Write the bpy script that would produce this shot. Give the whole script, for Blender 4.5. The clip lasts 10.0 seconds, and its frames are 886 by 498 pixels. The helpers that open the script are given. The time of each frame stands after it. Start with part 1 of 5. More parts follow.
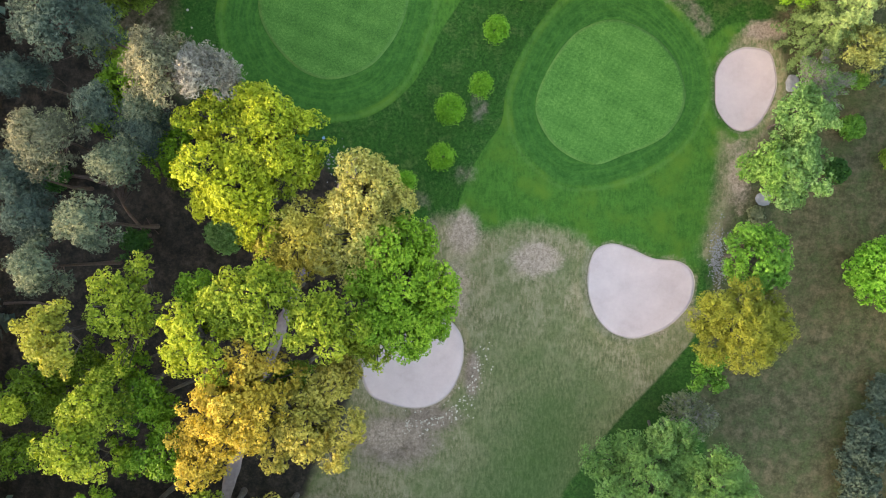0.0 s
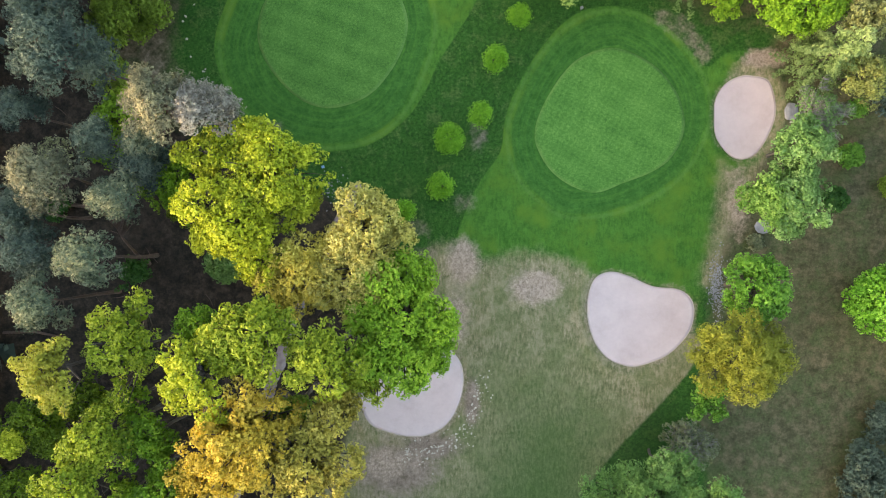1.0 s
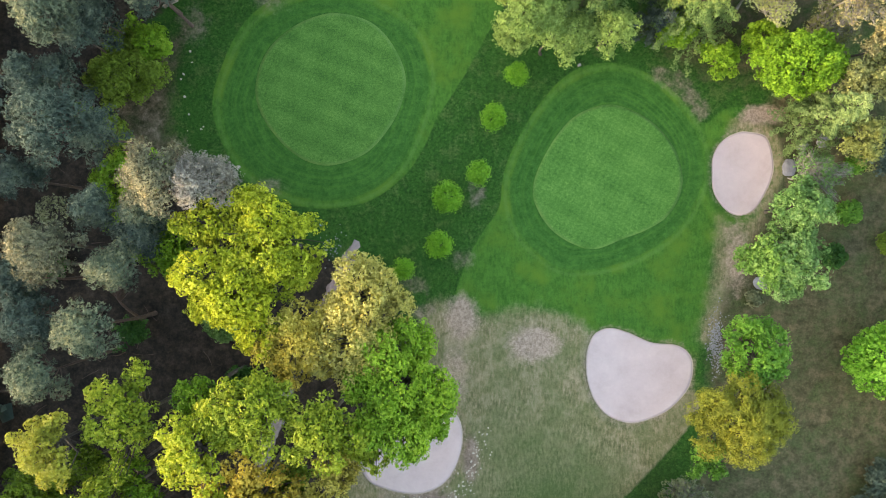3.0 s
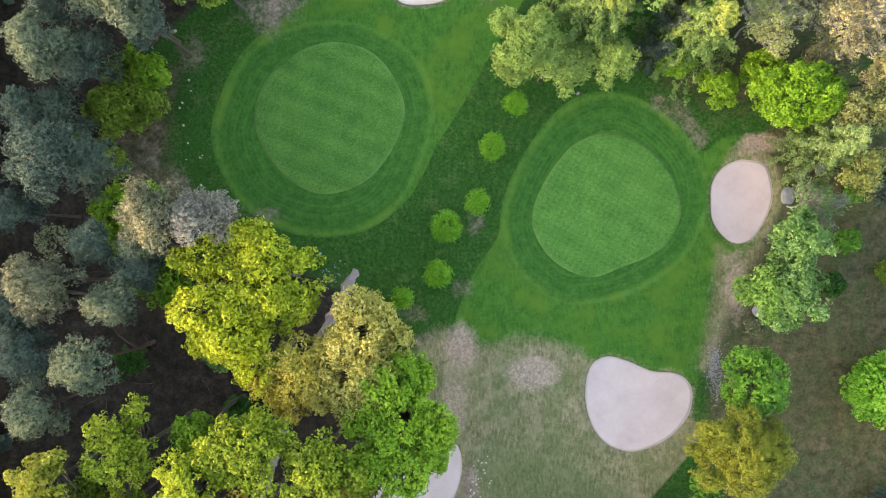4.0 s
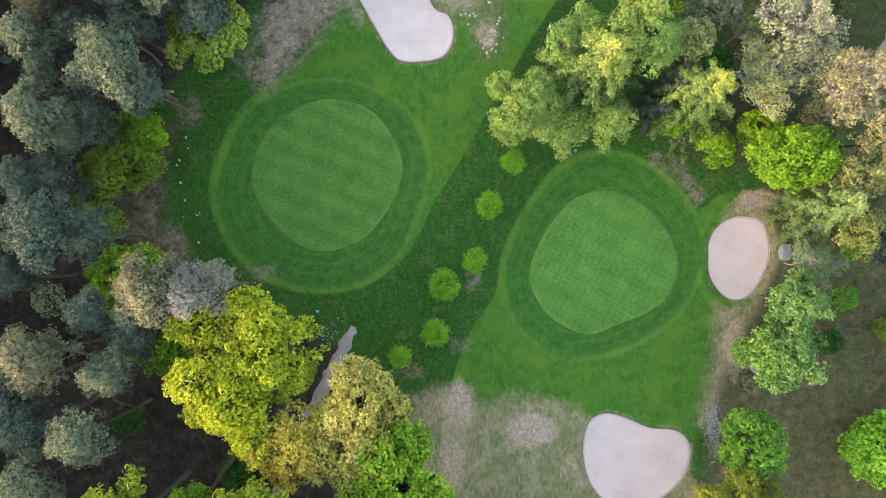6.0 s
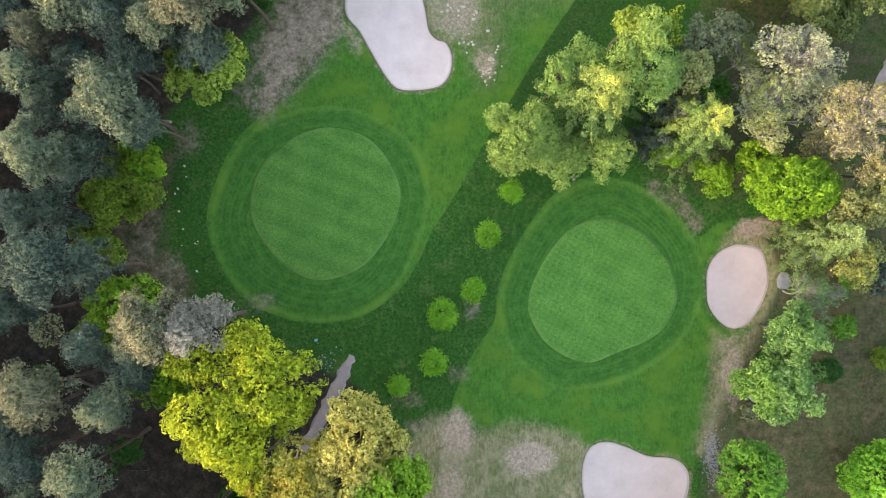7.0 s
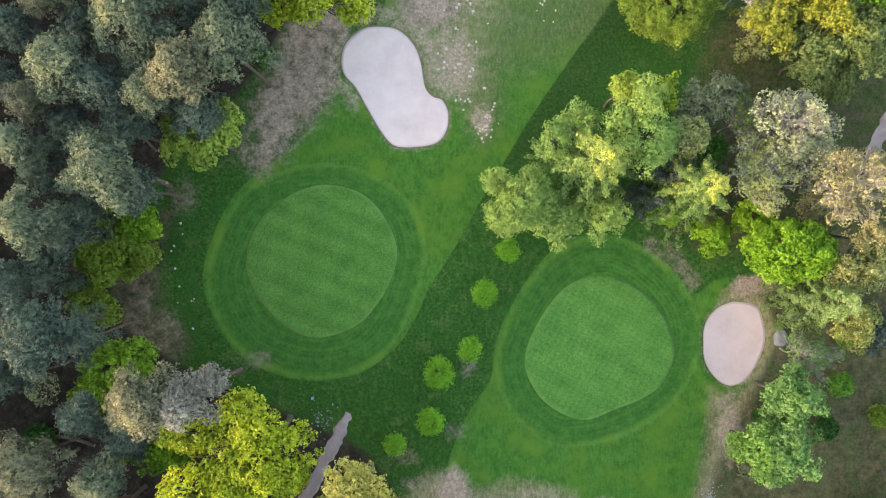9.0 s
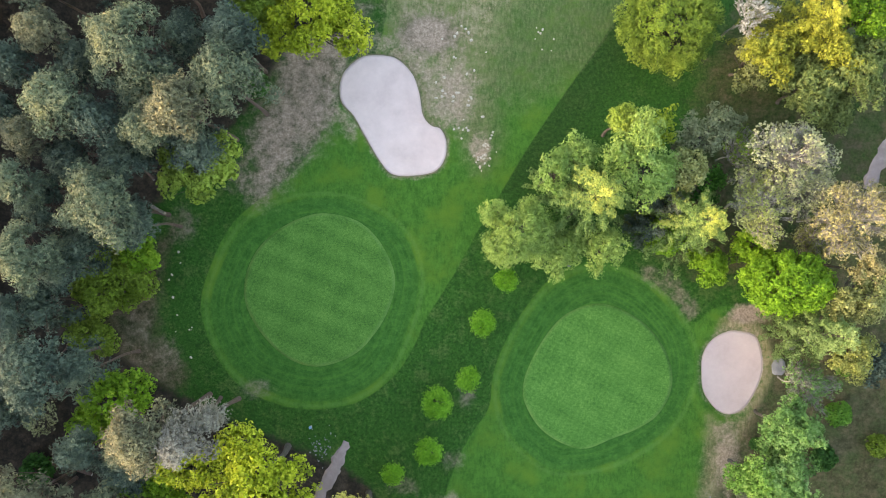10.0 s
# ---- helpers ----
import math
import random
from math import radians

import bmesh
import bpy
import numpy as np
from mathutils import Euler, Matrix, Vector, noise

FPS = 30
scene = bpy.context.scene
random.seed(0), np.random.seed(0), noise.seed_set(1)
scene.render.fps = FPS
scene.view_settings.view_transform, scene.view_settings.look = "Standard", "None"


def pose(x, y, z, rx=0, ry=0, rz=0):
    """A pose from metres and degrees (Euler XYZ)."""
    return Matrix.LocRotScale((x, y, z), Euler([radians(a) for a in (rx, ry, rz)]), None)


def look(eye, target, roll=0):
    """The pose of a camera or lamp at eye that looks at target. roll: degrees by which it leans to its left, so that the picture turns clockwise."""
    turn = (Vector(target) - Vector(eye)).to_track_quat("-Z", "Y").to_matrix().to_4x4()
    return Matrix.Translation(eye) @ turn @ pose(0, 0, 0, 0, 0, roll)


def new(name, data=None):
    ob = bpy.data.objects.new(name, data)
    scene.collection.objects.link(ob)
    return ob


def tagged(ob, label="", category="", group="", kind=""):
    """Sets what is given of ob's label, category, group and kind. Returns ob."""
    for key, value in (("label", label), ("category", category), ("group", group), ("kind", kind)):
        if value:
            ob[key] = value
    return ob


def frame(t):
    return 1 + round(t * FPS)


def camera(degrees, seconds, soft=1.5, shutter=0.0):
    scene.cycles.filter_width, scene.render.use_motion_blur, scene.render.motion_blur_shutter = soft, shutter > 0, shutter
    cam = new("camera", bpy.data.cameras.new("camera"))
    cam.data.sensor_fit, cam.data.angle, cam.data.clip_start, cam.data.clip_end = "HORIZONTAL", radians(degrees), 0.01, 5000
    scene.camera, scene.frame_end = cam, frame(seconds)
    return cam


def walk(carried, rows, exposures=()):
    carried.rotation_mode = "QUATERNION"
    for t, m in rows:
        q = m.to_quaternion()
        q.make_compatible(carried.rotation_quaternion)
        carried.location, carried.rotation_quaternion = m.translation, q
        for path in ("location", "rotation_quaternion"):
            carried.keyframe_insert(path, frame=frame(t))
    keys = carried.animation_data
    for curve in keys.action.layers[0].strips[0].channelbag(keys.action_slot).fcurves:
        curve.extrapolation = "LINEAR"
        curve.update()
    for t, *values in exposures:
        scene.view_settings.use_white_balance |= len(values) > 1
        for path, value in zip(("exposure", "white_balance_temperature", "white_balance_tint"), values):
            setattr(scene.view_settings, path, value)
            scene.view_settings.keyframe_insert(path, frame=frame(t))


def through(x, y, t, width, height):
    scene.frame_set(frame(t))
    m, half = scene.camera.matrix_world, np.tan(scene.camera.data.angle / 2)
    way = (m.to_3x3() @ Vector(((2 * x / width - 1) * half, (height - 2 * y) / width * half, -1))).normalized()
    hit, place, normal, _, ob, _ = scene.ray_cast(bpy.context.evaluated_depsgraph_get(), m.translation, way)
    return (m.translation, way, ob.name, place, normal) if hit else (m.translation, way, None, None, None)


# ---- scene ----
cam = camera(73.7, 10.0, soft=1.05)
PATH = [
    (0.0, -0.206, 0.914, 90.215, -0.604, 0.239, 0.405),
    (1.0, -0.228, 5.010, 90.163, -0.453, 0.192, 0.297),
    (2.0, -0.217, 9.126, 90.116, -0.316, 0.146, 0.203),
    (3.0, -0.175, 13.262, 90.073, -0.191, 0.099, 0.122),
    (4.0, -0.102, 17.420, 90.034, -0.080, 0.052, 0.054),
    (5.0, 0.000, 21.600, 90.000, 0.017, 0.006, 0.000),
    (6.0, 0.129, 25.805, 89.970, 0.101, -0.041, -0.041),
    (7.0, 0.284, 30.035, 89.945, 0.172, -0.088, -0.068),
    (8.0, 0.462, 34.291, 89.925, 0.230, -0.135, -0.082),
    (9.0, 0.664, 38.576, 89.909, 0.274, -0.181, -0.083),
    (10.0, 0.887, 42.890, 89.897, 0.304, -0.228, -0.070),
]
walk(cam, [(t, pose(x, y, z, rx, ry, rz)) for t, x, y, z, rx, ry, rz in PATH], exposures=((0.0, 3.0, 7700.0, 17.0), (10.0, 3.0, 7700.0, 17.0)))

# ---- world, sun, exposure ----
SUN_AZ, SUN_EL = 198.0, 10.5          # degrees: direction to the sun, from +x anticlockwise, and its height
world = bpy.data.worlds.new("sky")
scene.world = world
world.use_nodes = True
wn = world.node_tree
sky = wn.nodes.new("ShaderNodeTexSky")
sky.sky_type, sky.sun_disc = "NISHITA", False
sky.sun_elevation, sky.sun_rotation = radians(SUN_EL), radians(90.0 - SUN_AZ)
sky.air_density, sky.dust_density, sky.ozone_density = 1.0, 1.5, 1.0
wn.links.new(sky.outputs[0], wn.nodes["Background"].inputs[0])
wn.nodes["Background"].inputs[1].default_value = 0.15
sun_data = bpy.data.lights.new("sun", "SUN")
sun_data.energy, sun_data.angle, sun_data.color = 1.05, radians(20.0), (1.0, 0.88, 0.68)
sun = new("sun", sun_data)
sun.matrix_world = look((0, 0, 0), (-math.cos(radians(SUN_AZ)) * math.cos(radians(SUN_EL)), -math.sin(radians(SUN_AZ)) * math.cos(radians(SUN_EL)), -math.sin(radians(SUN_EL))))
sun.location = (-150, 20, 60)

# ---- materials ----


def nodes_of(name):
    m = bpy.data.materials.new(name)
    m.use_nodes = True
    t = m.node_tree
    return m, t, t.nodes["Principled BSDF"]


def add(t, kind, **props):
    n = t.nodes.new(kind)
    for k, v in props.items():
        n.inputs[k.replace("_", " ")].default_value = v
    return n


def noise_of(t, scale, detail=3.0, rough=0.55, where=None):
    n = add(t, "ShaderNodeTexNoise", Scale=scale, Detail=detail, Roughness=rough)
    c = where
    if c is None:
        c = t.nodes.new("ShaderNodeTexCoord").outputs["Object"]
    t.links.new(c, n.inputs["Vector"])
    return n.outputs["Fac"]


def ramp(t, fac, stops):
    n = t.nodes.new("ShaderNodeValToRGB")
    while len(n.color_ramp.elements) < len(stops):
        n.color_ramp.elements.new(0.5)
    for e, (p, c) in zip(n.color_ramp.elements, stops):
        e.position, e.color = p, (*c, 1.0)
    t.links.new(fac, n.inputs[0])
    return n.outputs[0]


def mix(t, fac, a, b, how="MIX"):
    n = t.nodes.new("ShaderNodeMix")
    n.data_type, n.blend_type = "RGBA", how
    for sock, v in ((n.inputs[0], fac), (n.inputs[6], a), (n.inputs[7], b)):
        if isinstance(v, (int, float)):
            sock.default_value = v
        elif isinstance(v, tuple):
            sock.default_value = (*v, 1.0)
        else:
            t.links.new(v, sock)
    return n.outputs[2]


def sums(t, op, a, b=0.0, c=None):
    n = t.nodes.new("ShaderNodeMath")
    n.operation = op
    for sock, v in zip(n.inputs, (a, b, c)):
        if isinstance(v, (int, float)):
            sock.default_value = v
        elif v is not None:
            t.links.new(v, sock)
    return n.outputs[0]


def smooth(t, v, lo, hi):
    n = t.nodes.new("ShaderNodeMapRange")
    n.interpolation_type = "SMOOTHSTEP"
    n.inputs["From Min"].default_value, n.inputs["From Max"].default_value = lo, hi
    t.links.new(v, n.inputs["Value"])
    return n.outputs["Result"]


def bump(t, bsdf, height, strength, distance):
    n = add(t, "ShaderNodeBump", Strength=strength, Distance=distance)
    t.links.new(height, n.inputs["Height"])
    t.links.new(n.outputs[0], bsdf.inputs["Normal"])


def attr(t, name):
    n = t.nodes.new("ShaderNodeAttribute")
    n.attribute_name = name
    return n.outputs["Fac"]


def simple(name, dark, light, scale, rough=0.8, relief=0.3, depth=0.02, metal=0.0):
    m, t, b = nodes_of(name)
    col = ramp(t, noise_of(t, scale, 5.0, 0.65), ((0.3, dark), (0.7, light)))
    big = noise_of(t, scale * 0.13, 2.0)
    col = mix(t, smooth(t, big, 0.35, 0.7), col, tuple(0.75 * (a + c) / 2 for a, c in zip(dark, light)))
    t.links.new(col, b.inputs["Base Color"])
    b.inputs["Roughness"].default_value, b.inputs["Metallic"].default_value = rough, metal
    bump(t, b, noise_of(t, scale * 3.0, 4.0, 0.7), relief, depth)
    return m


def foliage(name, dark, mid, light, through=0.3):
    """Leaves: each lobe, clump and leaf has its own tone, with slow drifts through the crown."""
    m, t, b = nodes_of(name)
    drift = smooth(t, noise_of(t, 0.22, 3.0, 0.6), 0.3, 0.7)
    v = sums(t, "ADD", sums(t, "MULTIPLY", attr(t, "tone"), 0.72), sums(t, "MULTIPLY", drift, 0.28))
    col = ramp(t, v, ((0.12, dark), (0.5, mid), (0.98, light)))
    t.links.new(col, b.inputs["Base Color"])
    b.inputs["Roughness"].default_value, b.inputs["Specular IOR Level"].default_value = 0.6, 0.25
    tr = t.nodes.new("ShaderNodeBsdfTranslucent")
    t.links.new(col, tr.inputs[0])
    mx = t.nodes.new("ShaderNodeMixShader")
    mx.inputs[0].default_value = through
    out = t.nodes["Material Output"]
    t.links.new(b.outputs[0], mx.inputs[1])
    t.links.new(tr.outputs[0], mx.inputs[2])
    t.links.new(mx.outputs[0], out.inputs[0])
    return m


def grass_ground():
    m, t, b = nodes_of("turf_and_litter")
    tuft = noise_of(t, 2.2, 8.0, 0.85)
    blade = noise_of(t, 6.0, 5.0, 0.8)
    patch = noise_of(t, 0.16, 4.0, 0.6)
    blotch = noise_of(t, 0.6, 5.0, 0.65)
    stretch = t.nodes.new("ShaderNodeMapping")
    stretch.inputs["Scale"].default_value = (2.6, 0.8, 1.0)
    stretch.inputs["Rotation"].default_value = (0, 0, 0.15)
    t.links.new(t.nodes.new("ShaderNodeTexCoord").outputs["Object"], stretch.inputs[0])
    streak = noise_of(t, 1.0, 5.0, 0.7, stretch.outputs[0])
    rough_c = ramp(t, tuft, ((0.36, ROUGH_D), (0.53, ROUGH_L), (0.68, ROUGH_T)))
    rough_c = mix(t, smooth(t, blotch, 0.5, 0.72), rough_c, ROUGH_B)
    drift = sums(t, "ADD", sums(t, "MULTIPLY", noise_of(t, 0.28, 5.0, 0.7), 0.7), sums(t, "MULTIPLY", tuft, 0.3))
    rough_c = mix(t, sums(t, "MULTIPLY", smooth(t, noise_of(t, 0.75, 6.0, 0.75), 0.5, 0.64), 0.6), rough_c, ramp(t, tuft, ((0.36, (0.008, 0.036, 0.005)), (0.64, (0.045, 0.13, 0.02)))))
    rough_c = mix(t, sums(t, "MULTIPLY", smooth(t, drift, 0.5, 0.62), 0.75), rough_c, ramp(t, tuft, ((0.4, (0.03, 0.075, 0.012)), (0.62, (0.1, 0.155, 0.04)))))
    rough_c = mix(t, sums(t, "MULTIPLY", attr(t, "long"), 0.75), rough_c, ramp(t, tuft, ((0.38, (0.008, 0.032, 0.006)), (0.62, (0.03, 0.075, 0.014)))))
    mown_c = ramp(t, sums(t, "ADD", sums(t, "MULTIPLY", tuft, 0.4), sums(t, "ADD", sums(t, "MULTIPLY", blotch, 0.3), sums(t, "MULTIPLY", streak, 0.3))), ((0.41, MOWN_D), (0.59, MOWN_L)))
    mown_c = mix(t, smooth(t, patch, 0.45, 0.7), mown_c, MOWN_Y)
    apron_c = ramp(t, sums(t, "ADD", sums(t, "MULTIPLY", tuft, 0.6), sums(t, "MULTIPLY", blotch, 0.4)), ((0.41, APRON_D), (0.6, APRON_L)))
    dry_c = ramp(t, sums(t, "ADD", sums(t, "MULTIPLY", tuft, 0.45), sums(t, "MULTIPLY", streak, 0.55)), ((0.39, DRY_D), (0.5, DRY_M), (0.62, DRY_L)))
    dry_c = mix(t, sums(t, "MULTIPLY", smooth(t, patch, 0.36, 0.7), 0.75), dry_c, DRY_G)
    dry_c = mix(t, smooth(t, noise_of(t, 0.4, 6.0, 0.7), 0.42, 0.68), dry_c, mix(t, 0.45, dry_c, DRY_L))
    dry_c = mix(t, sums(t, "MULTIPLY", smooth(t, noise_of(t, 0.9, 6.0, 0.75), 0.52, 0.66), 0.5), dry_c, ramp(t, tuft, ((0.38, (0.05, 0.07, 0.022)), (0.62, (0.15, 0.16, 0.06)))))
    dry_c = mix(t, sums(t, "MULTIPLY", attr(t, "lush"), 0.88), dry_c, ramp(t, sums(t, "ADD", sums(t, "MULTIPLY", tuft, 0.5), sums(t, "MULTIPLY", streak, 0.5)), ((0.4, (0.036, 0.074, 0.018)), (0.6, (0.088, 0.13, 0.042)))))
    soil_c = ramp(t, sums(t, "ADD", sums(t, "MULTIPLY", blotch, 0.5), sums(t, "MULTIPLY", tuft, 0.5)), ((0.39, SOIL_D), (0.5, SOIL_M), (0.62, SOIL_L)))
    soil_c = mix(t, sums(t, "MULTIPLY", smooth(t, drift, 0.43, 0.62), 0.8), soil_c, ramp(t, tuft, ((0.4, (0.03, 0.058, 0.016)), (0.62, (0.09, 0.11, 0.04)))))
    worn_c = ramp(t, tuft, ((0.37, WORN_D), (0.62, WORN_L)))
    bare_c = ramp(t, sums(t, "ADD", sums(t, "MULTIPLY", blotch, 0.4), sums(t, "MULTIPLY", tuft, 0.6)), ((0.38, BARE_D), (0.5, BARE_M), (0.63, BARE_L)))
    # brown leaf litter, darkened further with the canopy's shade painted in
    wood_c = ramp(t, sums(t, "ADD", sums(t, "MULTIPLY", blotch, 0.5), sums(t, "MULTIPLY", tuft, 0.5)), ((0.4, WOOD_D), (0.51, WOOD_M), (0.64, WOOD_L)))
    jitter = sums(t, "MULTIPLY", sums(t, "SUBTRACT", sums(t, "ADD", sums(t, "MULTIPLY", blotch, 0.6), sums(t, "MULTIPLY", tuft, 0.4)), 0.5), 0.9)

    def zone(name, loose=1.0):
        return smooth(t, sums(t, "ADD", attr(t, name), sums(t, "MULTIPLY", jitter, loose)), 0.25, 0.75)

    col = mix(t, zone("mown", 0.25), rough_c, mown_c)
    col = mix(t, zone("apron", 0.3), col, apron_c)
    laps = sums(t, "SINE", sums(t, "MULTIPLY", sums(t, "ADD", attr(t, "lap"), sums(t, "MULTIPLY", blotch, 0.5)), 4.2))
    fine_laps = sums(t, "SINE", sums(t, "MULTIPLY", sums(t, "ADD", attr(t, "lap"), sums(t, "MULTIPLY", blotch, 0.35)), 9.5))
    col = mix(t, sums(t, "MULTIPLY", sums(t, "MULTIPLY", smooth(t, fine_laps, -0.2, 1.0), attr(t, "apron")), sums(t, "MULTIPLY", smooth(t, patch, 0.35, 0.65), 0.3)), col, MOWN_L)
    col = mix(t, sums(t, "MULTIPLY", sums(t, "MULTIPLY", smooth(t, laps, 0.0, 1.0), attr(t, "apron")), 0.2), col, MOWN_L)
    col = mix(t, sums(t, "MULTIPLY", zone("ring", 1.3), 0.24), col, RING)
    col = mix(t, zone("dry"), col, dry_c)
    col = mix(t, zone("soil"), col, soil_c)
    col = mix(t, zone("bare", 1.15), col, bare_c)
    col = mix(t, zone("worn", 1.3), col, worn_c)
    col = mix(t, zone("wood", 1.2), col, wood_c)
    col = mix(t, sums(t, "MULTIPLY", smooth(t, blade, 0.38, 0.66), 0.34), col, mix(t, 1.0, col, (0.5, 0.55, 0.45), "MULTIPLY"))
    t.links.new(col, b.inputs["Base Color"])
    b.inputs["Roughness"].default_value, b.inputs["Specular IOR Level"].default_value = 0.9, 0.15
    bump(t, b, sums(t, "ADD", tuft, blade), 0.5, 0.08)
    return m


def green_turf(name, angle, cross, gain=1.0):
    """Close-mown putting turf with the faint bands of the mower."""
    m, t, b = nodes_of(name)
    turn = t.nodes.new("ShaderNodeMapping")
    turn.inputs["Rotation"].default_value = (0, 0, radians(angle))
    t.links.new(t.nodes.new("ShaderNodeTexCoord").outputs["Object"], turn.inputs[0])
    xyz = t.nodes.new("ShaderNodeSeparateXYZ")
    t.links.new(turn.outputs[0], xyz.inputs[0])
    wob = sums(t, "MULTIPLY", noise_of(t, 0.35, 2.0), 2.0)
    s1 = sums(t, "SINE", sums(t, "MULTIPLY", sums(t, "ADD", xyz.outputs[0], sums(t, "MULTIPLY", wob, 0.12)), 1.9))
    s2 = sums(t, "SINE", sums(t, "MULTIPLY", xyz.outputs[1], 6.5))
    bands = sums(t, "ADD", sums(t, "MULTIPLY", s1, 0.6 - 0.9 * cross), sums(t, "MULTIPLY", s2, cross))
    s3 = sums(t, "SINE", sums(t, "MULTIPLY", sums(t, "ADD", xyz.outputs[0], sums(t, "MULTIPLY", wob, 0.2)), 8.0))
    bands = sums(t, "ADD", bands, sums(t, "MULTIPLY", s3, cross))
    fine = noise_of(t, 6.0, 6.0, 0.85)
    big = noise_of(t, 0.25, 4.0, 0.6)
    speck = noise_of(t, 3.0, 5.0, 0.8)
    v = sums(t, "ADD", sums(t, "ADD", sums(t, "MULTIPLY", fine, 0.42), sums(t, "MULTIPLY", speck, 0.4)), sums(t, "ADD", sums(t, "MULTIPLY", big, 0.18), sums(t, "MULTIPLY", bands, 0.036)))
    col = ramp(t, v, tuple((p, tuple(gain * c for c in k)) for p, k in ((0.4, GREEN_D), (0.5, GREEN_M), (0.61, GREEN_L))))
    t.links.new(mix(t, sums(t, "MULTIPLY", attr(t, "edge"), sums(t, "MULTIPLY", smooth(t, big, 0.25, 0.6), 0.65)), col, (0.13, 0.24, 0.062)), b.inputs["Base Color"])
    b.inputs["Roughness"].default_value, b.inputs["Specular IOR Level"].default_value = 0.85, 0.15
    bump(t, b, fine, 0.2, 0.02)
    return m


def sand(name, gain):
    m, t, b = nodes_of(name)
    big, fine = noise_of(t, 0.22, 4.0, 0.6), noise_of(t, 9.0, 5.0, 0.75)
    rake = noise_of(t, 1.4, 4.0, 0.7)
    v = sums(t, "ADD", sums(t, "MULTIPLY", big, 0.6), sums(t, "MULTIPLY", sums(t, "ADD", fine, rake), 0.2))
    col = ramp(t, v, ((0.36, tuple(gain * c for c in SAND_D)), (0.5, tuple(gain * c for c in SAND_M)), (0.64, tuple(gain * c for c in SAND_L))))
    t.links.new(mix(t, sums(t, "MULTIPLY", smooth(t, attr(t, "edge"), 0.2, 1.0), 0.25), col, SAND_E), b.inputs["Base Color"])
    b.inputs["Roughness"].default_value = 0.95
    bump(t, b, sums(t, "ADD", fine, rake), 0.35, 0.03)
    return m


GREEN_D, GREEN_M, GREEN_L = (0.03, 0.112, 0.017), (0.06, 0.172, 0.028), (0.115, 0.25, 0.048)
RING = (0.12, 0.225, 0.056)
ROUGH_D, ROUGH_L, ROUGH_T, ROUGH_B = (0.009, 0.042, 0.006), (0.025, 0.096, 0.013), (0.075, 0.165, 0.03), (0.014, 0.056, 0.009)
MOWN_D, MOWN_L, MOWN_Y = (0.025, 0.1, 0.012), (0.064, 0.178, 0.024), (0.08, 0.168, 0.018)
APRON_D, APRON_L = (0.016, 0.08, 0.011), (0.046, 0.15, 0.024)
DRY_D, DRY_M, DRY_L, DRY_G = (0.085, 0.095, 0.036), (0.21, 0.178, 0.092), (0.4, 0.315, 0.2), (0.12, 0.145, 0.052)
SOIL_D, SOIL_M, SOIL_L = (0.034, 0.036, 0.014), (0.082, 0.073, 0.035), (0.165, 0.13, 0.074)
BARE_D, BARE_M, BARE_L = (0.105, 0.076, 0.052), (0.215, 0.156, 0.115), (0.35, 0.265, 0.205)
WORN_D, WORN_L = (0.19, 0.14, 0.095), (0.5, 0.37, 0.28)
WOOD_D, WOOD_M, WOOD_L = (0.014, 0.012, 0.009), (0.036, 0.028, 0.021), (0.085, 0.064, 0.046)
SAND_D, SAND_M, SAND_L, SAND_E = (0.445, 0.345, 0.312), (0.51, 0.402, 0.366), (0.565, 0.45, 0.411), (0.49, 0.385, 0.34)

M_GROUND, M_GREEN_A, M_GREEN_B, M_SAND = grass_ground(), green_turf("putting_turf_bands", -67, 0.1, 0.86), green_turf("putting_turf_checks", -62, 0.3), sand("bunker_sand", 1.0)
M_SAND_WHITE = sand("white_bunker_sand", 1.16)
M_LIP = simple("turf_lip", (0.1, 0.105, 0.045), (0.27, 0.24, 0.13), 1.6, 0.95, 0.6, 0.1)
M_LIP_WORN = simple("worn_turf_lip", (0.4, 0.33, 0.25), (0.54, 0.44, 0.35), 1.6, 0.95, 0.4, 0.05)
M_PATH = simple("trodden_gravel", (0.25, 0.195, 0.18), (0.38, 0.305, 0.285), 1.5, 0.95)
M_STONE = simple("pale_stone", (0.34, 0.29, 0.21), (0.6, 0.52, 0.41), 3.0, 0.9)
M_ROCK = simple("grey_rock", (0.17, 0.165, 0.17), (0.32, 0.31, 0.31), 2.0, 0.9)
M_BARK = simple("oak_bark", (0.05, 0.04, 0.032), (0.13, 0.11, 0.09), 5.0, 0.95, 0.8, 0.05)
M_PINEBARK = simple("pine_bark", (0.06, 0.04, 0.03), (0.17, 0.11, 0.085), 4.0, 0.95, 0.8, 0.05)
M_PALEBARK = simple("pale_bark", (0.2, 0.18, 0.15), (0.42, 0.39, 0.35), 5.0, 0.9, 0.6, 0.04)
M_PAINT_BLUE = simple("blue_paint", (0.12, 0.25, 0.4), (0.2, 0.36, 0.52), 8.0, 0.5, 0.05, 0.005)
M_WOODPOST = simple("weathered_post", (0.2, 0.16, 0.12), (0.36, 0.3, 0.24), 8.0, 0.9)
# ---- the ground ----


def spline(points, steps=8):
    """A closed smooth outline through the points."""
    p = np.array(points, float)
    n, out = len(p), []
    for i in range(n):
        a, b, c, d = p[i - 1], p[i], p[(i + 1) % n], p[(i + 2) % n]
        for s in range(steps):
            u = s / steps
            out.append(0.5 * (2 * b + (c - a) * u + (2 * a - 5 * b + 4 * c - d) * u * u + (3 * b - a - 3 * c + d) * u ** 3))
    return np.array(out)


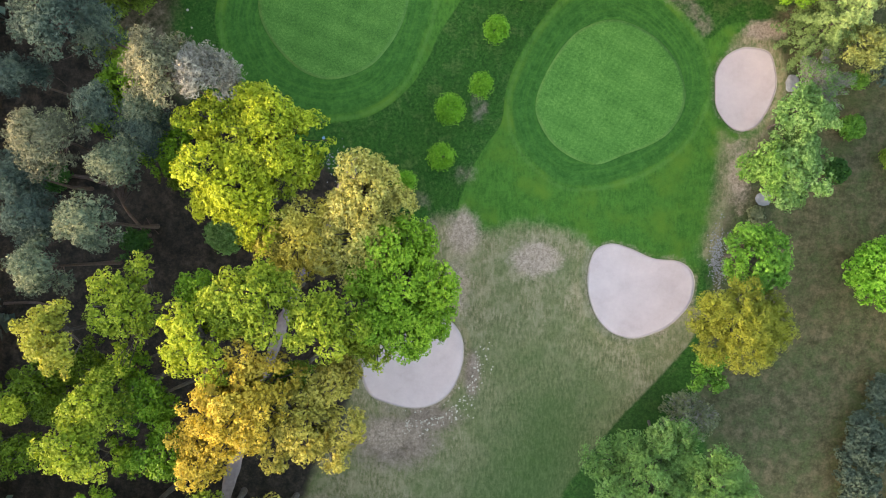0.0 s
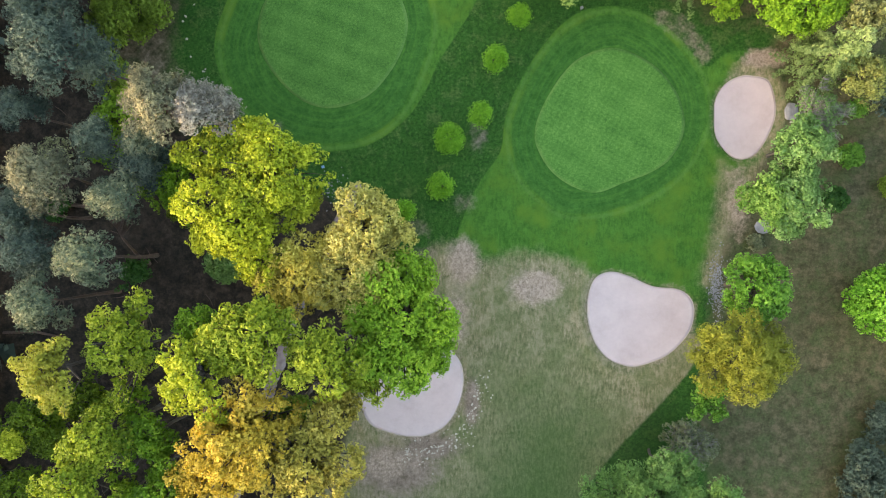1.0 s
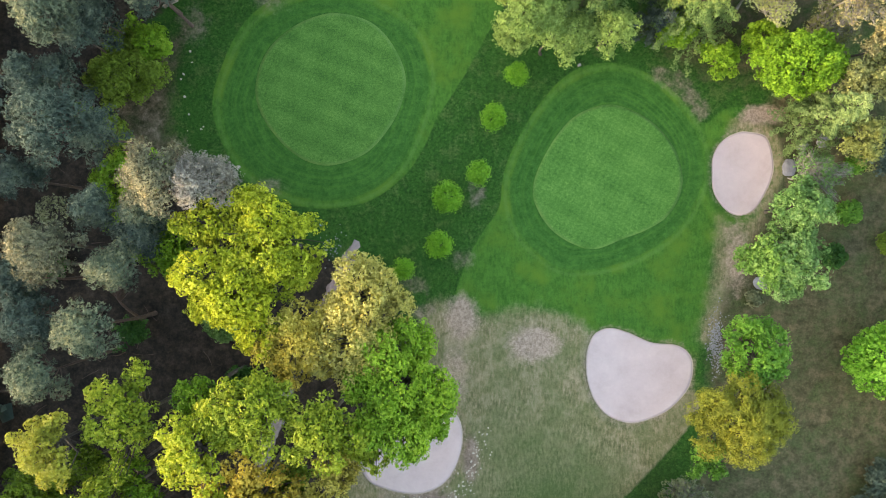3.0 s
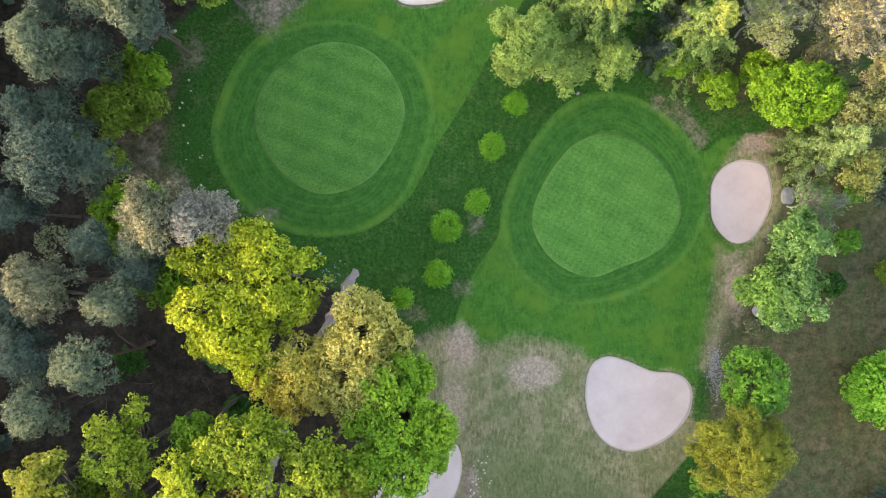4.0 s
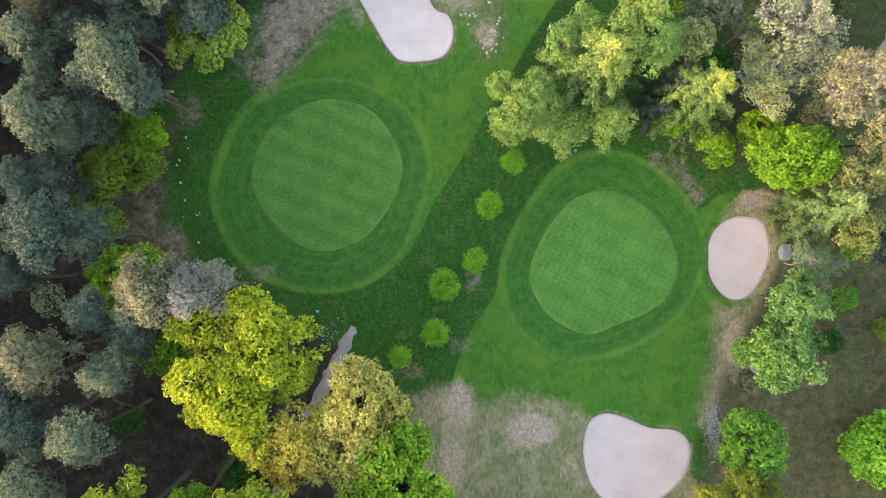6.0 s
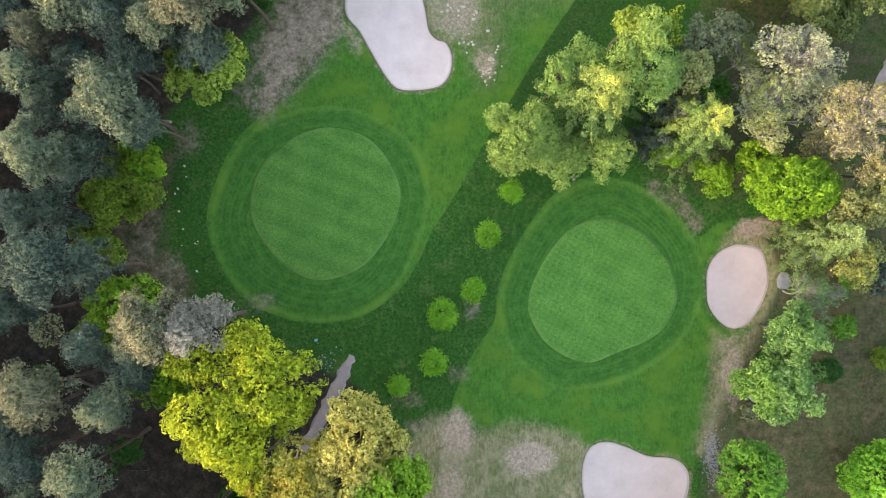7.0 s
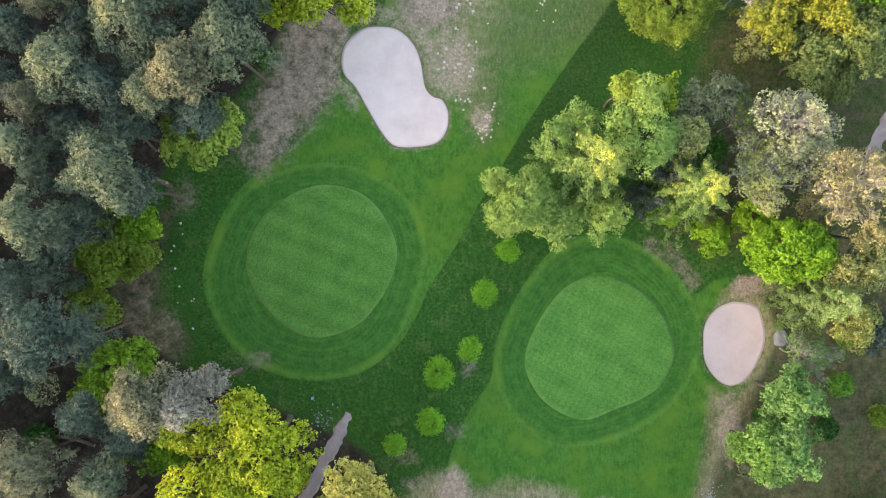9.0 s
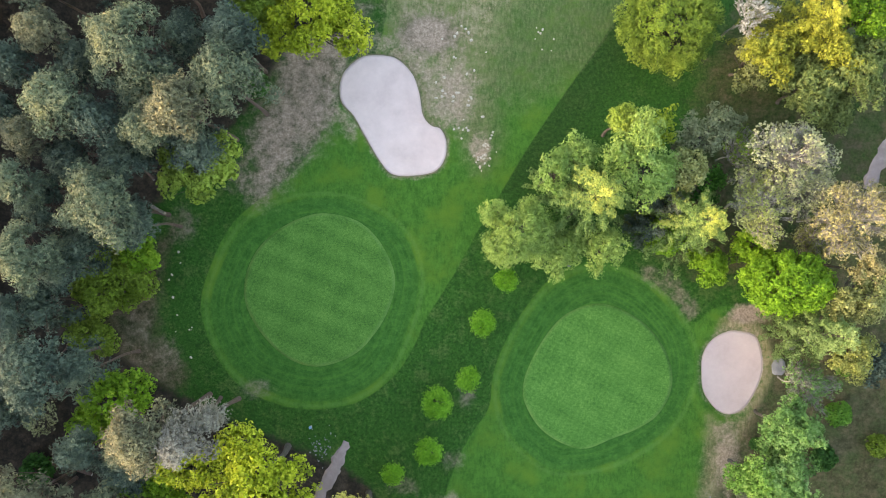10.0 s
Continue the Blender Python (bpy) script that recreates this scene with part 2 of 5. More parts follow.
def inside_by(x, y, loop):
    """Signed distance to a closed outline, in metres, positive inside."""
    ax, ay = loop[:, 0], loop[:, 1]
    bx, by = np.roll(ax, -1), np.roll(ay, -1)
    best, odd = np.full(x.shape, 1e9), np.zeros(x.shape, bool)
    for x0, y0, x1, y1 in zip(ax, ay, bx, by):
        dx, dy = x1 - x0, y1 - y0
        u = np.clip(((x - x0) * dx + (y - y0) * dy) / (dx * dx + dy * dy + 1e-12), 0, 1)
        best = np.minimum(best, np.hypot(x - x0 - u * dx, y - y0 - u * dy))
        cut = (y0 > y) != (y1 > y)
        odd ^= cut & (x < x0 + (y - y0) * dx / (dy if abs(dy) > 1e-9 else 1e-9))
    return np.where(odd, best, -best)


def soft(d, width):
    """0 to 1 across an outline, over that width in metres."""
    u = np.clip(d / width + 0.5, 0, 1)
    return u * u * (3 - 2 * u)


def relief(x, y):
    """The slow swells of the course."""
    z = 0.16 * np.sin(x / 9.0 + 0.6) * np.cos(y / 11.0) + 0.12 * np.sin((x + y) / 15.0 + 1.0)
    far = np.maximum(0, np.hypot(x, y - 20) - 160)
    return z * np.exp(-far / 200)


GREEN_LEFT = spline([(-16.5, 48.8), (-11.5, 47.5), (-8.1, 44.1), (-6.1, 39.4), (-6.7, 35.0), (-9.0, 30.7), (-12.4, 27.3), (-17.7, 25.6), (-22.3, 26.9), (-26.3, 30.7), (-28.6, 35.0), (-28.7, 38.9), (-27.2, 42.8), (-24.4, 45.8), (-20.6, 48.0)])
GREEN_RIGHT = spline([(24.6, 35.0), (28.5, 34.1), (32.3, 31.6), (34.9, 28.2), (36.1, 24.3), (35.6, 20.9), (33.6, 17.8), (30.6, 15.9), (27.2, 14.6), (22.9, 13.0), (19.4, 13.8), (16.0, 16.1), (13.8, 19.6), (13.4, 22.6), (14.7, 26.4), (17.3, 30.7), (20.3, 33.6)])
BUNKER_EAST = spline([(46.1, 30.8), (48.7, 30.1), (49.7, 27.3), (49.8, 24.7), (48.7, 21.7), (47.0, 19.1), (44.8, 18.2), (42.7, 19.1), (40.9, 21.7), (40.6, 24.7), (40.8, 27.3), (42.2, 29.5), (44.4, 30.7)])
BUNKER_MID = spline([(25.5, 0.9), (28.0, 0.2), (31.5, -1.3), (35.3, -1.7), (37.3, -3.1), (37.8, -5.4), (36.9, -8.4), (34.1, -11.4), (30.6, -13.0), (28.0, -13.4), (25.0, -12.4), (22.9, -10.1), (21.7, -6.7), (21.6, -3.2), (22.4, -0.5), (23.7, 0.6)])
BUNKER_NORTH = spline([(-9.4, 73.0), (-5.9, 72.5), (-3.4, 70.1), (-2.3, 67.1), (-1.7, 63.7), (-0.5, 62.2), (0.9, 61.7), (1.8, 59.8), (1.6, 57.2), (0.1, 55.2), (-3.0, 54.5), (-6.4, 54.7), (-8.4, 56.8), (-10.7, 60.7), (-12.4, 63.7), (-14.2, 65.8), (-14.5, 68.4), (-13.7, 70.6), (-11.5, 72.5)])
BUNKER_SOUTH = spline([(0.0, -10.9), (1.9, -12.5), (2.6, -14.6), (2.5, -17.6), (1.4, -20.7), (-0.3, -22.9), (-2.9, -24.2), (-5.5, -24.4), (-8.5, -23.8), (-11.6, -22.4), (-12.9, -19.1), (-12.1, -15.6), (-8.6, -13.0), (-4.3, -11.2)])
BUNKERS = (BUNKER_EAST, BUNKER_MID, BUNKER_NORTH, BUNKER_SOUTH)
RING_LEFT = spline([(-35.2, 34.6), (-33.7, 40.6), (-30.5, 46.7), (-26.2, 50.1), (-21.0, 52.0), (-15.8, 52.3), (-11.5, 51.4), (-6.4, 48.8), (-2.9, 44.9), (-1.4, 39.8), (-1.9, 34.6), (-4.2, 28.2), (-7.2, 23.4), (-11.5, 20.4), (-17.6, 19.1), (-23.6, 20.0), (-29.6, 23.0), (-33.5, 28.2)])
RING_RIGHT = spline([(8.7, 22.6), (10.4, 28.2), (13.4, 33.8), (17.7, 38.5), (22.0, 40.8), (27.2, 41.1), (32.3, 38.9), (36.2, 35.5), (39.2, 31.2), (40.5, 25.2), (38.8, 19.1), (34.9, 14.0), (28.9, 10.5), (22.9, 8.8), (17.3, 9.0), (12.6, 12.2), (9.5, 16.6)])
FAIRWAY_RIGHT = spline([(1.8, 3.5), (2.7, 9.7), (5.2, 14.8), (8.1, 19.1), (8.7, 23.4), (10.0, 27.7), (13.4, 33.8), (17.7, 38.9), (22.0, 41.1), (27.2, 41.1), (32.3, 38.9), (35.8, 35.9), (39.2, 32.2), (42.2, 34.2), (46.1, 34.6), (48.7, 32.9), (50.8, 27.7), (50.0, 22.6), (47.3, 17.6), (43.0, 16.0), (41.1, 11.4), (40.1, 4.5), (38.4, -2.7), (29.8, -2.2), (18.6, 0.8), (10.0, 2.6)])
FAIRWAY_LEFT = spline([(-17.6, 19.1), (-11.5, 20.3), (-6.4, 23.9), (-3.4, 28.2), (-1.2, 32.9), (3.1, 39.8), (6.9, 46.7), (9.4, 50.7), (13.7, 58.0), (18.3, 64.9), (23.1, 71.7), (27.8, 78.6), (32.3, 85.5), (40, 100), (60, 140), (10, 150), (-5, 100), (-8, 76), (-15.5, 64), (-20.6, 56.1), (-24.4, 52.7), (-30.5, 47.5), (-33.9, 41.1), (-35.5, 34.6), (-33.5, 27.9), (-29.6, 22.7), (-23.6, 19.8)])
DRY_SOUTH = spline([(-1, 4), (4, 1.5), (12, 3.0), (19, 1.5), (24, -3), (30, -12), (37.5, -9.5), (37.0, -12.6), (32.9, -17.6), (28.9, -21.8), (24.6, -26.6), (20.4, -32.6), (16.8, -38.4), (10, -60), (-10, -90), (-60, -120), (-56, -60), (-32, -44), (-20, -30), (-17, -14), (-8, -4)])
DRY_NORTH = spline([(-8, 75), (-2.5, 71), (-1, 64), (3, 61), (6, 54.5), (9.5, 56), (11, 63), (9, 72), (14, 82), (18, 100), (-2, 104)])
DRY_EAST = spline([(41.5, 18), (44, 16.5), (49, 19), (49.5, 13), (46.5, 7), (43.5, 0), (39, -1), (40, 5), (41, 11)])
SOIL_EAST = spline([(49, 34), (52, 26), (48, 17), (44, 10), (41, 0), (40, -8), (39.5, -12), (38.5, -22), (40, -30), (37, -45), (40, -80), (90, -90), (110, 20), (95, 60), (60, 42), (52, 38)])
SOIL_NORTH = spline([(30, 44), (38, 38.5), (45, 37), (60, 40), (90, 60), (85, 100), (50, 84), (40, 72), (38, 62), (36, 55), (26, 48)])
WOOD = spline([(-42.5, 50.0), (-49.5, 42.4), (-51.5, 34.5), (-49.0, 29.0), (-43.5, 24.2), (-34.0, 19.0), (-19, 12.5), (-11, 8), (-6, 0), (-9, -10), (-14, -14), (-15, -24), (-20, -34), (-30, -60), (-60, -140), (-260, -160), (-300, 20), (-260, 220), (-40, 220), (-16, 130), (-14, 90), (-20, 79), (-26.5, 68), (-34, 58)])
BARE_NORTHWEST = spline([(-9.4, 80.1), (-13.2, 73.5), (-14.7, 66.5), (-15.8, 61.5), (-19.0, 58.0), (-22.5, 54.0), (-25.5, 50.5), (-28.5, 51.0), (-28.5, 56.5), (-28.5, 61.5), (-26.0, 66.5), (-24.0, 73.6), (-18.0, 78.0)])
BARE_WEST = spline([(-39.5, 46.7), (-40.8, 40.6), (-41.7, 33.8), (-40.4, 28.6), (-37.3, 24.3), (-39.9, 21.7), (-47.7, 21.7), (-51.1, 31.2), (-50.3, 37.2), (-45.1, 42.4)])
WOOD_NORTH = spline([(34, 52), (44, 42), (52, 40), (62, 44), (70, 54), (60, 66), (50, 62), (40, 62), (33, 58)])
WORN_SPOTS = ((13.5, -1.5, 5.0, 3.2), (2.6, 2.5, 3.2, 4.2), (48.0, 33.5, 4.2, 1.8))
WORN_SOFT = ((44.5, 12, 2.6, 8), (1.5, -6, 3, 7))
BARE_SPOTS = ((-7.5, -29.5, 8.5, 5.5), (-2.5, -26.0, 6.0, 3.0), (4.0, -19.0, 1.6, 5.0), (-1.0, 76.0, 6.0, 4.0))
BARE_FAINT = ((-28.5, 54.5, 5.0, 5.0), (-38.5, 47.0, 3.5, 4.5), (-41.0, 27.0, 4.0, 5.0), (-27.0, 22.3, 4.2, 2.2), (33.2, 39.4, 3.6, 2.0), (35.4, 38.0, 3.2, 2.4), (37.2, 36.2, 2.8, 2.4), (38.8, 34.2, 2.2, 2.8), (4.8, 21.7, 2.0, 4.0), (2.7, 11.4, 2.5, 2.5), (-4.7, 7.5, 4.0, 2.0), (-3.4, 3.6, 4.0, 1.6))
WORN_NORTH = ((2.6, 67.0, 5.0, 8.0), (7.0, 58.5, 2.4, 3.4), (-1.0, 76.0, 5.0, 4.0), (-15.5, 74.0, 4.0, 3.5), (-9.0, -28.5, 6.0, 3.5))

LONG_GRASS = ((28, 78, 14, 56, 6.0), (31, -21, 23, -37, 5.0))


def build_ground():
    def axis(lo, hi, step):
        inner = np.arange(lo, hi + step / 2, step)
        outer = np.array([6, 14, 26, 45, 80, 140, 260, 500, 900, 1600, 2600], float)
        return np.r_[lo - outer[::-1], inner, hi + outer]

    xs, ys = axis(-72, 72, 0.4), axis(-46, 92, 0.4)
    x, y = [a.ravel() for a in np.meshgrid(xs, ys)]
    z = relief(x, y)
    masks = {k: np.zeros(len(x)) for k in ("mown", "apron", "ring", "dry", "soil", "worn", "wood", "lap", "lush", "bare", "long")}
    for loop in BUNKERS:
        d = inside_by(x, y, loop)
        z -= 1.0 * np.clip((d + 0.1) / 0.9, 0, 1)
        z += 0.2 * np.exp(-((d + 1.3) / 0.6) ** 2) * (d < 0)
        masks["worn"] = np.maximum(masks["worn"], 0.42 * np.exp(-((d + 0.2) / 0.8) ** 2))
    vague = 0.8 + 5.0 * np.maximum(soft(x - 37, 8.0) * soft(17 - y, 8.0), soft(5 - y, 4.0))
    for loop, w in ((FAIRWAY_LEFT, 0.8), (FAIRWAY_RIGHT, vague)):
        masks["mown"] = np.maximum(masks["mown"], soft(inside_by(x, y, loop), w))
    for green, ring in ((GREEN_LEFT, RING_LEFT), (GREEN_RIGHT, RING_RIGHT)):
        d, e = inside_by(x, y, ring), inside_by(x, y, green)
        masks["apron"] = np.maximum(masks["apron"], soft(d - 1.2, 1.4))
        masks["lap"] = np.where(d > 0, d, masks["lap"])
        masks["ring"] = np.maximum(masks["ring"], 0.8 * np.exp(-((d - 0.5) / 0.42) ** 2))
        masks["ring"] = np.maximum(masks["ring"], 0.35 * np.exp(-((e + 0.1) / 0.3) ** 2))
    south = inside_by(x, y, DRY_SOUTH)
    masks["mown"] = np.maximum(masks["mown"], soft(south, 1.0))
    lush = masks["lush"][:] = 0.9 * soft(x - 0.25 * (y - 60) - 5.5, 8.0) * soft(y - 50, 10.0) + 0.95 * np.exp(-((x - 17) / 13) ** 2 - ((y + 27) / 14) ** 2) + 0.2 * np.exp(-((x - 8) / 8) ** 2 - ((y + 14) / 9) ** 2) + 0.8 * np.exp(-((x - 9) / 15) ** 2 - ((y + 42) / 11) ** 2)
    masks["dry"] = np.maximum((0.9 - 0.15 * lush * (y < 20)) * soft(south + 1.0, 1.5 + 7.0 * soft(y + 6, 8.0)), 0.6 * soft(inside_by(x, y, DRY_NORTH) + 1.0, 9.0))
    masks["dry"] = np.maximum(masks["dry"], 0.75 * soft(inside_by(x, y, DRY_EAST) + 0.5, 6.5))
    masks["dry"] = np.maximum(masks["dry"], 0.58 * soft(inside_by(x, y, FAIRWAY_LEFT) + 0.5, 2.0) * soft(y - 0.35 * x - 58, 18.0) * soft(x + 8, 5.0))
    masks["dry"] = np.maximum(masks["dry"], 0.7 * np.exp(-((inside_by(x, y, BUNKER_EAST) + 1.0) / 1.8) ** 2) * soft(x + 0.4 * (y - 25) - 45, 5.0))
    masks["soil"] = np.maximum(soft(inside_by(x, y, SOIL_EAST), 7.0), 0.6 * soft(inside_by(x, y, SOIL_NORTH), 9.0))
    masks["soil"] = np.maximum(masks["soil"], 0.9 * soft(inside_by(x, y, BARE_WEST), 8.0))
    masks["bare"] = np.maximum(0.44 * soft(inside_by(x, y, BARE_WEST) + 0.5, 9.0), 0.66 * soft(inside_by(x, y, BARE_NORTHWEST) + 1.0, 11.0))
    masks["bare"] = np.maximum(masks["bare"], 0.3 * soft(inside_by(x, y, DRY_EAST), 5.0))
    for cx, cy, rx, ry in BARE_SPOTS + BARE_FAINT:
        q = np.hypot((x - cx) / rx, (y - cy) / ry)
        masks["bare"] = np.maximum(masks["bare"], (0.46 if (cx, cy, rx, ry) in BARE_FAINT else 0.75) * np.clip(1.4 - q, 0, 1))
    masks["worn"] = np.maximum(masks["worn"], 0.46 * soft(inside_by(x, y, BARE_NORTHWEST) + 0.5, 8.0))
    masks["worn"] = np.maximum(masks["worn"], 0.3 * soft(inside_by(x, y, DRY_NORTH) - 1.0, 8.0))
    masks["worn"] = np.maximum(masks["worn"], 0.5 * np.exp(-((inside_by(x, y, BUNKER_NORTH) + 1.6) / 2.4) ** 2) * soft(y - 0.25 * x - 62.5, 5.0))
    for ax, ay, bx, by, wide in LONG_GRASS:
        u = np.clip(((x - ax) * (bx - ax) + (y - ay) * (by - ay)) / ((bx - ax) ** 2 + (by - ay) ** 2), 0, 1)
        masks["long"] = np.maximum(masks["long"], np.exp(-(np.hypot(x - ax - u * (bx - ax), y - ay - u * (by - ay)) / wide) ** 2))
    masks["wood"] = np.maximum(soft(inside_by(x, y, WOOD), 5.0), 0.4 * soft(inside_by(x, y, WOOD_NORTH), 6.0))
    for cx, cy, rx, ry in WORN_SPOTS + WORN_NORTH + WORN_SOFT:
        q = np.hypot((x - cx) / rx, (y - cy) / ry)
        masks["worn"] = np.maximum(masks["worn"], (0.84 if (cx, cy, rx, ry) in WORN_SPOTS else 0.58) * np.clip(1.35 - q, 0, 1))
    n, m = len(xs), len(ys)
    a = (np.arange(m - 1)[:, None] * n + np.arange(n - 1)).ravel()
    ob = mesh_object("ground", np.c_[x, y, z], np.c_[a, a + 1, a + n + 1, a + n], M_GROUND, smooth_shade=True)
    for k, v in masks.items():
        ob.data.attributes.new(k, "FLOAT", "POINT").data.foreach_set("value", v.astype(np.float32))
    return tagged(ob, "mown and rough golf course turf with bare soil and leaf litter", "ground", kind="structure")


def mesh_object(name, verts, quads, material, parent=None, smooth_shade=False, label=""):
    """One mesh object from arrays of corners and of four-cornered faces."""
    me = bpy.data.meshes.new(name)
    verts, quads = np.asarray(verts, np.float32), np.asarray(quads, np.int32)
    me.vertices.add(len(verts))
    me.vertices.foreach_set("co", verts.ravel())
    me.loops.add(quads.size)
    me.loops.foreach_set("vertex_index", quads.ravel())
    me.polygons.add(len(quads))
    me.polygons.foreach_set("loop_start", np.arange(0, quads.size, 4, dtype=np.int32))
    me.polygons.foreach_set("use_smooth", np.full(len(quads), smooth_shade))
    me.update(calc_edges=True)
    me.materials.append(material)
    ob = new(name, me)
    ob.parent = parent
    return tagged(ob, label)


def sheet(name, loop, lift, sag, material, rings=26, parent=None):
    """A closed sheet that fills an outline: rings drawn in towards its middle, following the ground."""
    mid = loop.mean(0)
    n, v, e = len(loop), [], []
    for k in range(rings + 1):
        s = 1 - (k / rings) ** 0.9 * 0.985
        p = mid + (loop - mid) * s
        d = np.abs(inside_by(p[:, 0], p[:, 1], loop))
        z = relief(p[:, 0], p[:, 1]) + lift - sag * (1 - s * s)
        v.append(np.c_[p, z])
        e.append(np.exp(-(d / 0.32) ** 2))
    skirt = np.c_[loop, relief(loop[:, 0], loop[:, 1]) - 0.1]
    v, e = [skirt] + v, [np.ones(n)] + e
    i = np.arange(n)
    quads = [np.c_[k * n + i, k * n + (i + 1) % n, (k + 1) * n + (i + 1) % n, (k + 1) * n + i] for k in range(rings + 1)]
    last = (rings + 1) * n
    h = n // 2
    cap = [(last + j, last + j + 1, last + n - 2 - j, last + n - 1 - j) for j in range(h - 1)]
    ob = mesh_object(name, np.concatenate(v), np.concatenate(quads + [np.array(cap)]), material, parent, True)
    bm = bmesh.new()
    bm.from_mesh(ob.data)
    bmesh.ops.recalc_face_normals(bm, faces=bm.faces)
    bm.to_mesh(ob.data)
    bm.free()
    ob.data.attributes.new("edge", "FLOAT", "POINT").data.foreach_set("value", np.concatenate(e).astype(np.float32))
    return ob


def lip_of(loop, parent, seed, tall=1.0, mat=None):
    """The overhanging turf edge round a bunker, uneven in width and height."""
    rng = np.random.default_rng(seed)
    t = np.roll(loop, -1, 0) - np.roll(loop, 1, 0)
    t /= np.linalg.norm(t, axis=1)[:, None]
    out = np.c_[t[:, 1], -t[:, 0]]
    if np.sum(loop[:, 0] * np.roll(loop[:, 1], -1) - np.roll(loop[:, 0], -1) * loop[:, 1]) < 0:
        out = -out
    n = len(loop)
    wob = lambda: 0.5 * (lambda r: r + np.roll(r, 1))(rng.random(n))
    base = relief(loop[:, 0], loop[:, 1])
    rows = []
    for off, h in ((-0.04, 0.0), (-0.05, 0.09), (0.02, 0.16), (0.03 + 0.13 * tall, 0.16), (0.06 + 0.3 * tall, 0.0)):
        o = off + 0.12 * tall * (wob() - 0.5)
        rows.append(np.c_[loop + out * o[:, None], base + (0.06 if off < 0.2 else 0.0) + h * tall * (0.7 + 0.6 * wob())])
    i = np.arange(n)
    q = np.concatenate([np.c_[k * n + i, k * n + (i + 1) % n, (k + 1) * n + (i + 1) % n, (k + 1) * n + i] for k in range(4)])
    return mesh_object("turf_lip", np.concatenate(rows), q, mat or M_LIP, parent, True, "ragged grassy bunker edge")


ground = build_ground()
for loop, mat, label in ((GREEN_LEFT, M_GREEN_A, "close-mown green with diagonal mowing bands"), (GREEN_RIGHT, M_GREEN_B, "close-mown green with a faint checked mowing pattern")):
    tagged(sheet("putting_green", loop, 0.035, 0.0, mat), label, "putting green", "putting greens", "structure")
for k, (loop, label) in enumerate(((BUNKER_EAST, "oval pale sand bunker beside the green"), (BUNKER_MID, "kidney-shaped pale sand bunker below the green"), (BUNKER_NORTH, "long pale sand bunker with a notched side"), (BUNKER_SOUTH, "pale sand bunker half under the oaks"))):
    b = tagged(new("sand_bunker"), label, "sand bunker", "sand bunkers", "structure")
    sheet("sand", loop, 0.05, 0.3, M_SAND_WHITE if loop is BUNKER_NORTH else M_SAND, parent=b)
    lip_of(loop, b, 40 + k, *((0.3, M_LIP) if loop is BUNKER_NORTH else (0.08, M_LIP_WORN)))
# ---- trees ----


def leaf_quads(rng, c, n, size, slim, tone):
    """A bent leaf spray at each place c, facing n."""
    k = len(c)
    a = np.cross(n, rng.normal(size=(k, 3)))
    a /= np.linalg.norm(a, axis=1)[:, None] + 1e-9
    b = np.cross(n, a)
    s = (size * (0.65 + 0.7 * rng.random(k)))[:, None]
    w = s * slim * (0.7 + 0.6 * rng.random(k))[:, None]
    v = np.stack([c - a * s, c + b * w + n * s * 0.25, c + a * s, c - b * w + n * s * 0.25], 1).reshape(-1, 3)
    return v, np.arange(4 * k).reshape(-1, 4), np.repeat(tone, 4)


def unit(v):
    return v / (np.linalg.norm(v, axis=1)[:, None] + 1e-9)


def ball(k, turn=0.0):
    """Evenly spread directions."""
    i = np.arange(k) + 0.5
    z, a = 1 - 2 * i / k, i * 2.39996 + turn
    s = np.sqrt(1 - z * z)
    return np.c_[s * np.cos(a), s * np.sin(a), z]


def tufts(rng, at, out, size, per, slim, tone, stretch=1.0, leaf=0.5, calm=0.3):
    """A small rounded bunch of leaves at each place, swelling towards out; its tips are paler, as young leaves and as
    painted light.
    """
    k = len(at)
    o = np.repeat(unit(out), per, 0)
    s = np.repeat(size * (0.65 + 0.7 * rng.random(k)), per)
    d = unit(rng.normal(size=(k * per, 3)) + 0.9 * o)
    q = d * (s * (0.7 + 0.4 * rng.random(k * per)))[:, None]
    q += o * ((q * o).sum(1) * (stretch - 1))[:, None]
    # tone rises towards the tip: young leaves, with the light on them painted in
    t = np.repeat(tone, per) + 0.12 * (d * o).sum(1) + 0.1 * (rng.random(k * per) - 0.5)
    return leaf_quads(rng, np.repeat(at, per, 0) + q, unit(d * (1 - calm) + o * calm + rng.normal(size=d.shape) * 0.22), s * leaf, slim, t)


def leafy(rng, lobes, radii, mid, flat, step, size, per, slim, stretch=1.0, bare=0.12, share=(0.34, 0.34), leaf=0.66, base=None, calm=0.3):
    """Bunches of leaves spread over the upper and outer side of each lobe; every lobe and every bunch has its own tone."""
    at, out, tone = [], [], []
    for p, r, own in zip(lobes, radii, np.zeros(len(lobes)) if base is None else base):
        d = ball(max(7, int(12.6 * r * r / step ** 2)), rng.random() * 6)
        d = unit(d + rng.normal(size=d.shape) * 0.16)
        away = unit((p - mid)[None])[0]
        d = d[((d @ away > -0.1) | (d[:, 2] > 0.15)) & (d[:, 2] > -0.45) & (rng.random(len(d)) > bare)]
        at.append(p + d * (r * (0.72 + 0.36 * rng.random(len(d))))[:, None] * np.array([1, 1, flat]))
        out.append(d + np.array([0, 0, 0.45]) + 0.25 * away)
        tone.append(0.16 + own + share[0] * (rng.random() - 0.25) + share[1] * rng.random(len(d)))
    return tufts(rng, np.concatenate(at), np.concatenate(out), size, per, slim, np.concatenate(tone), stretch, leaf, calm)


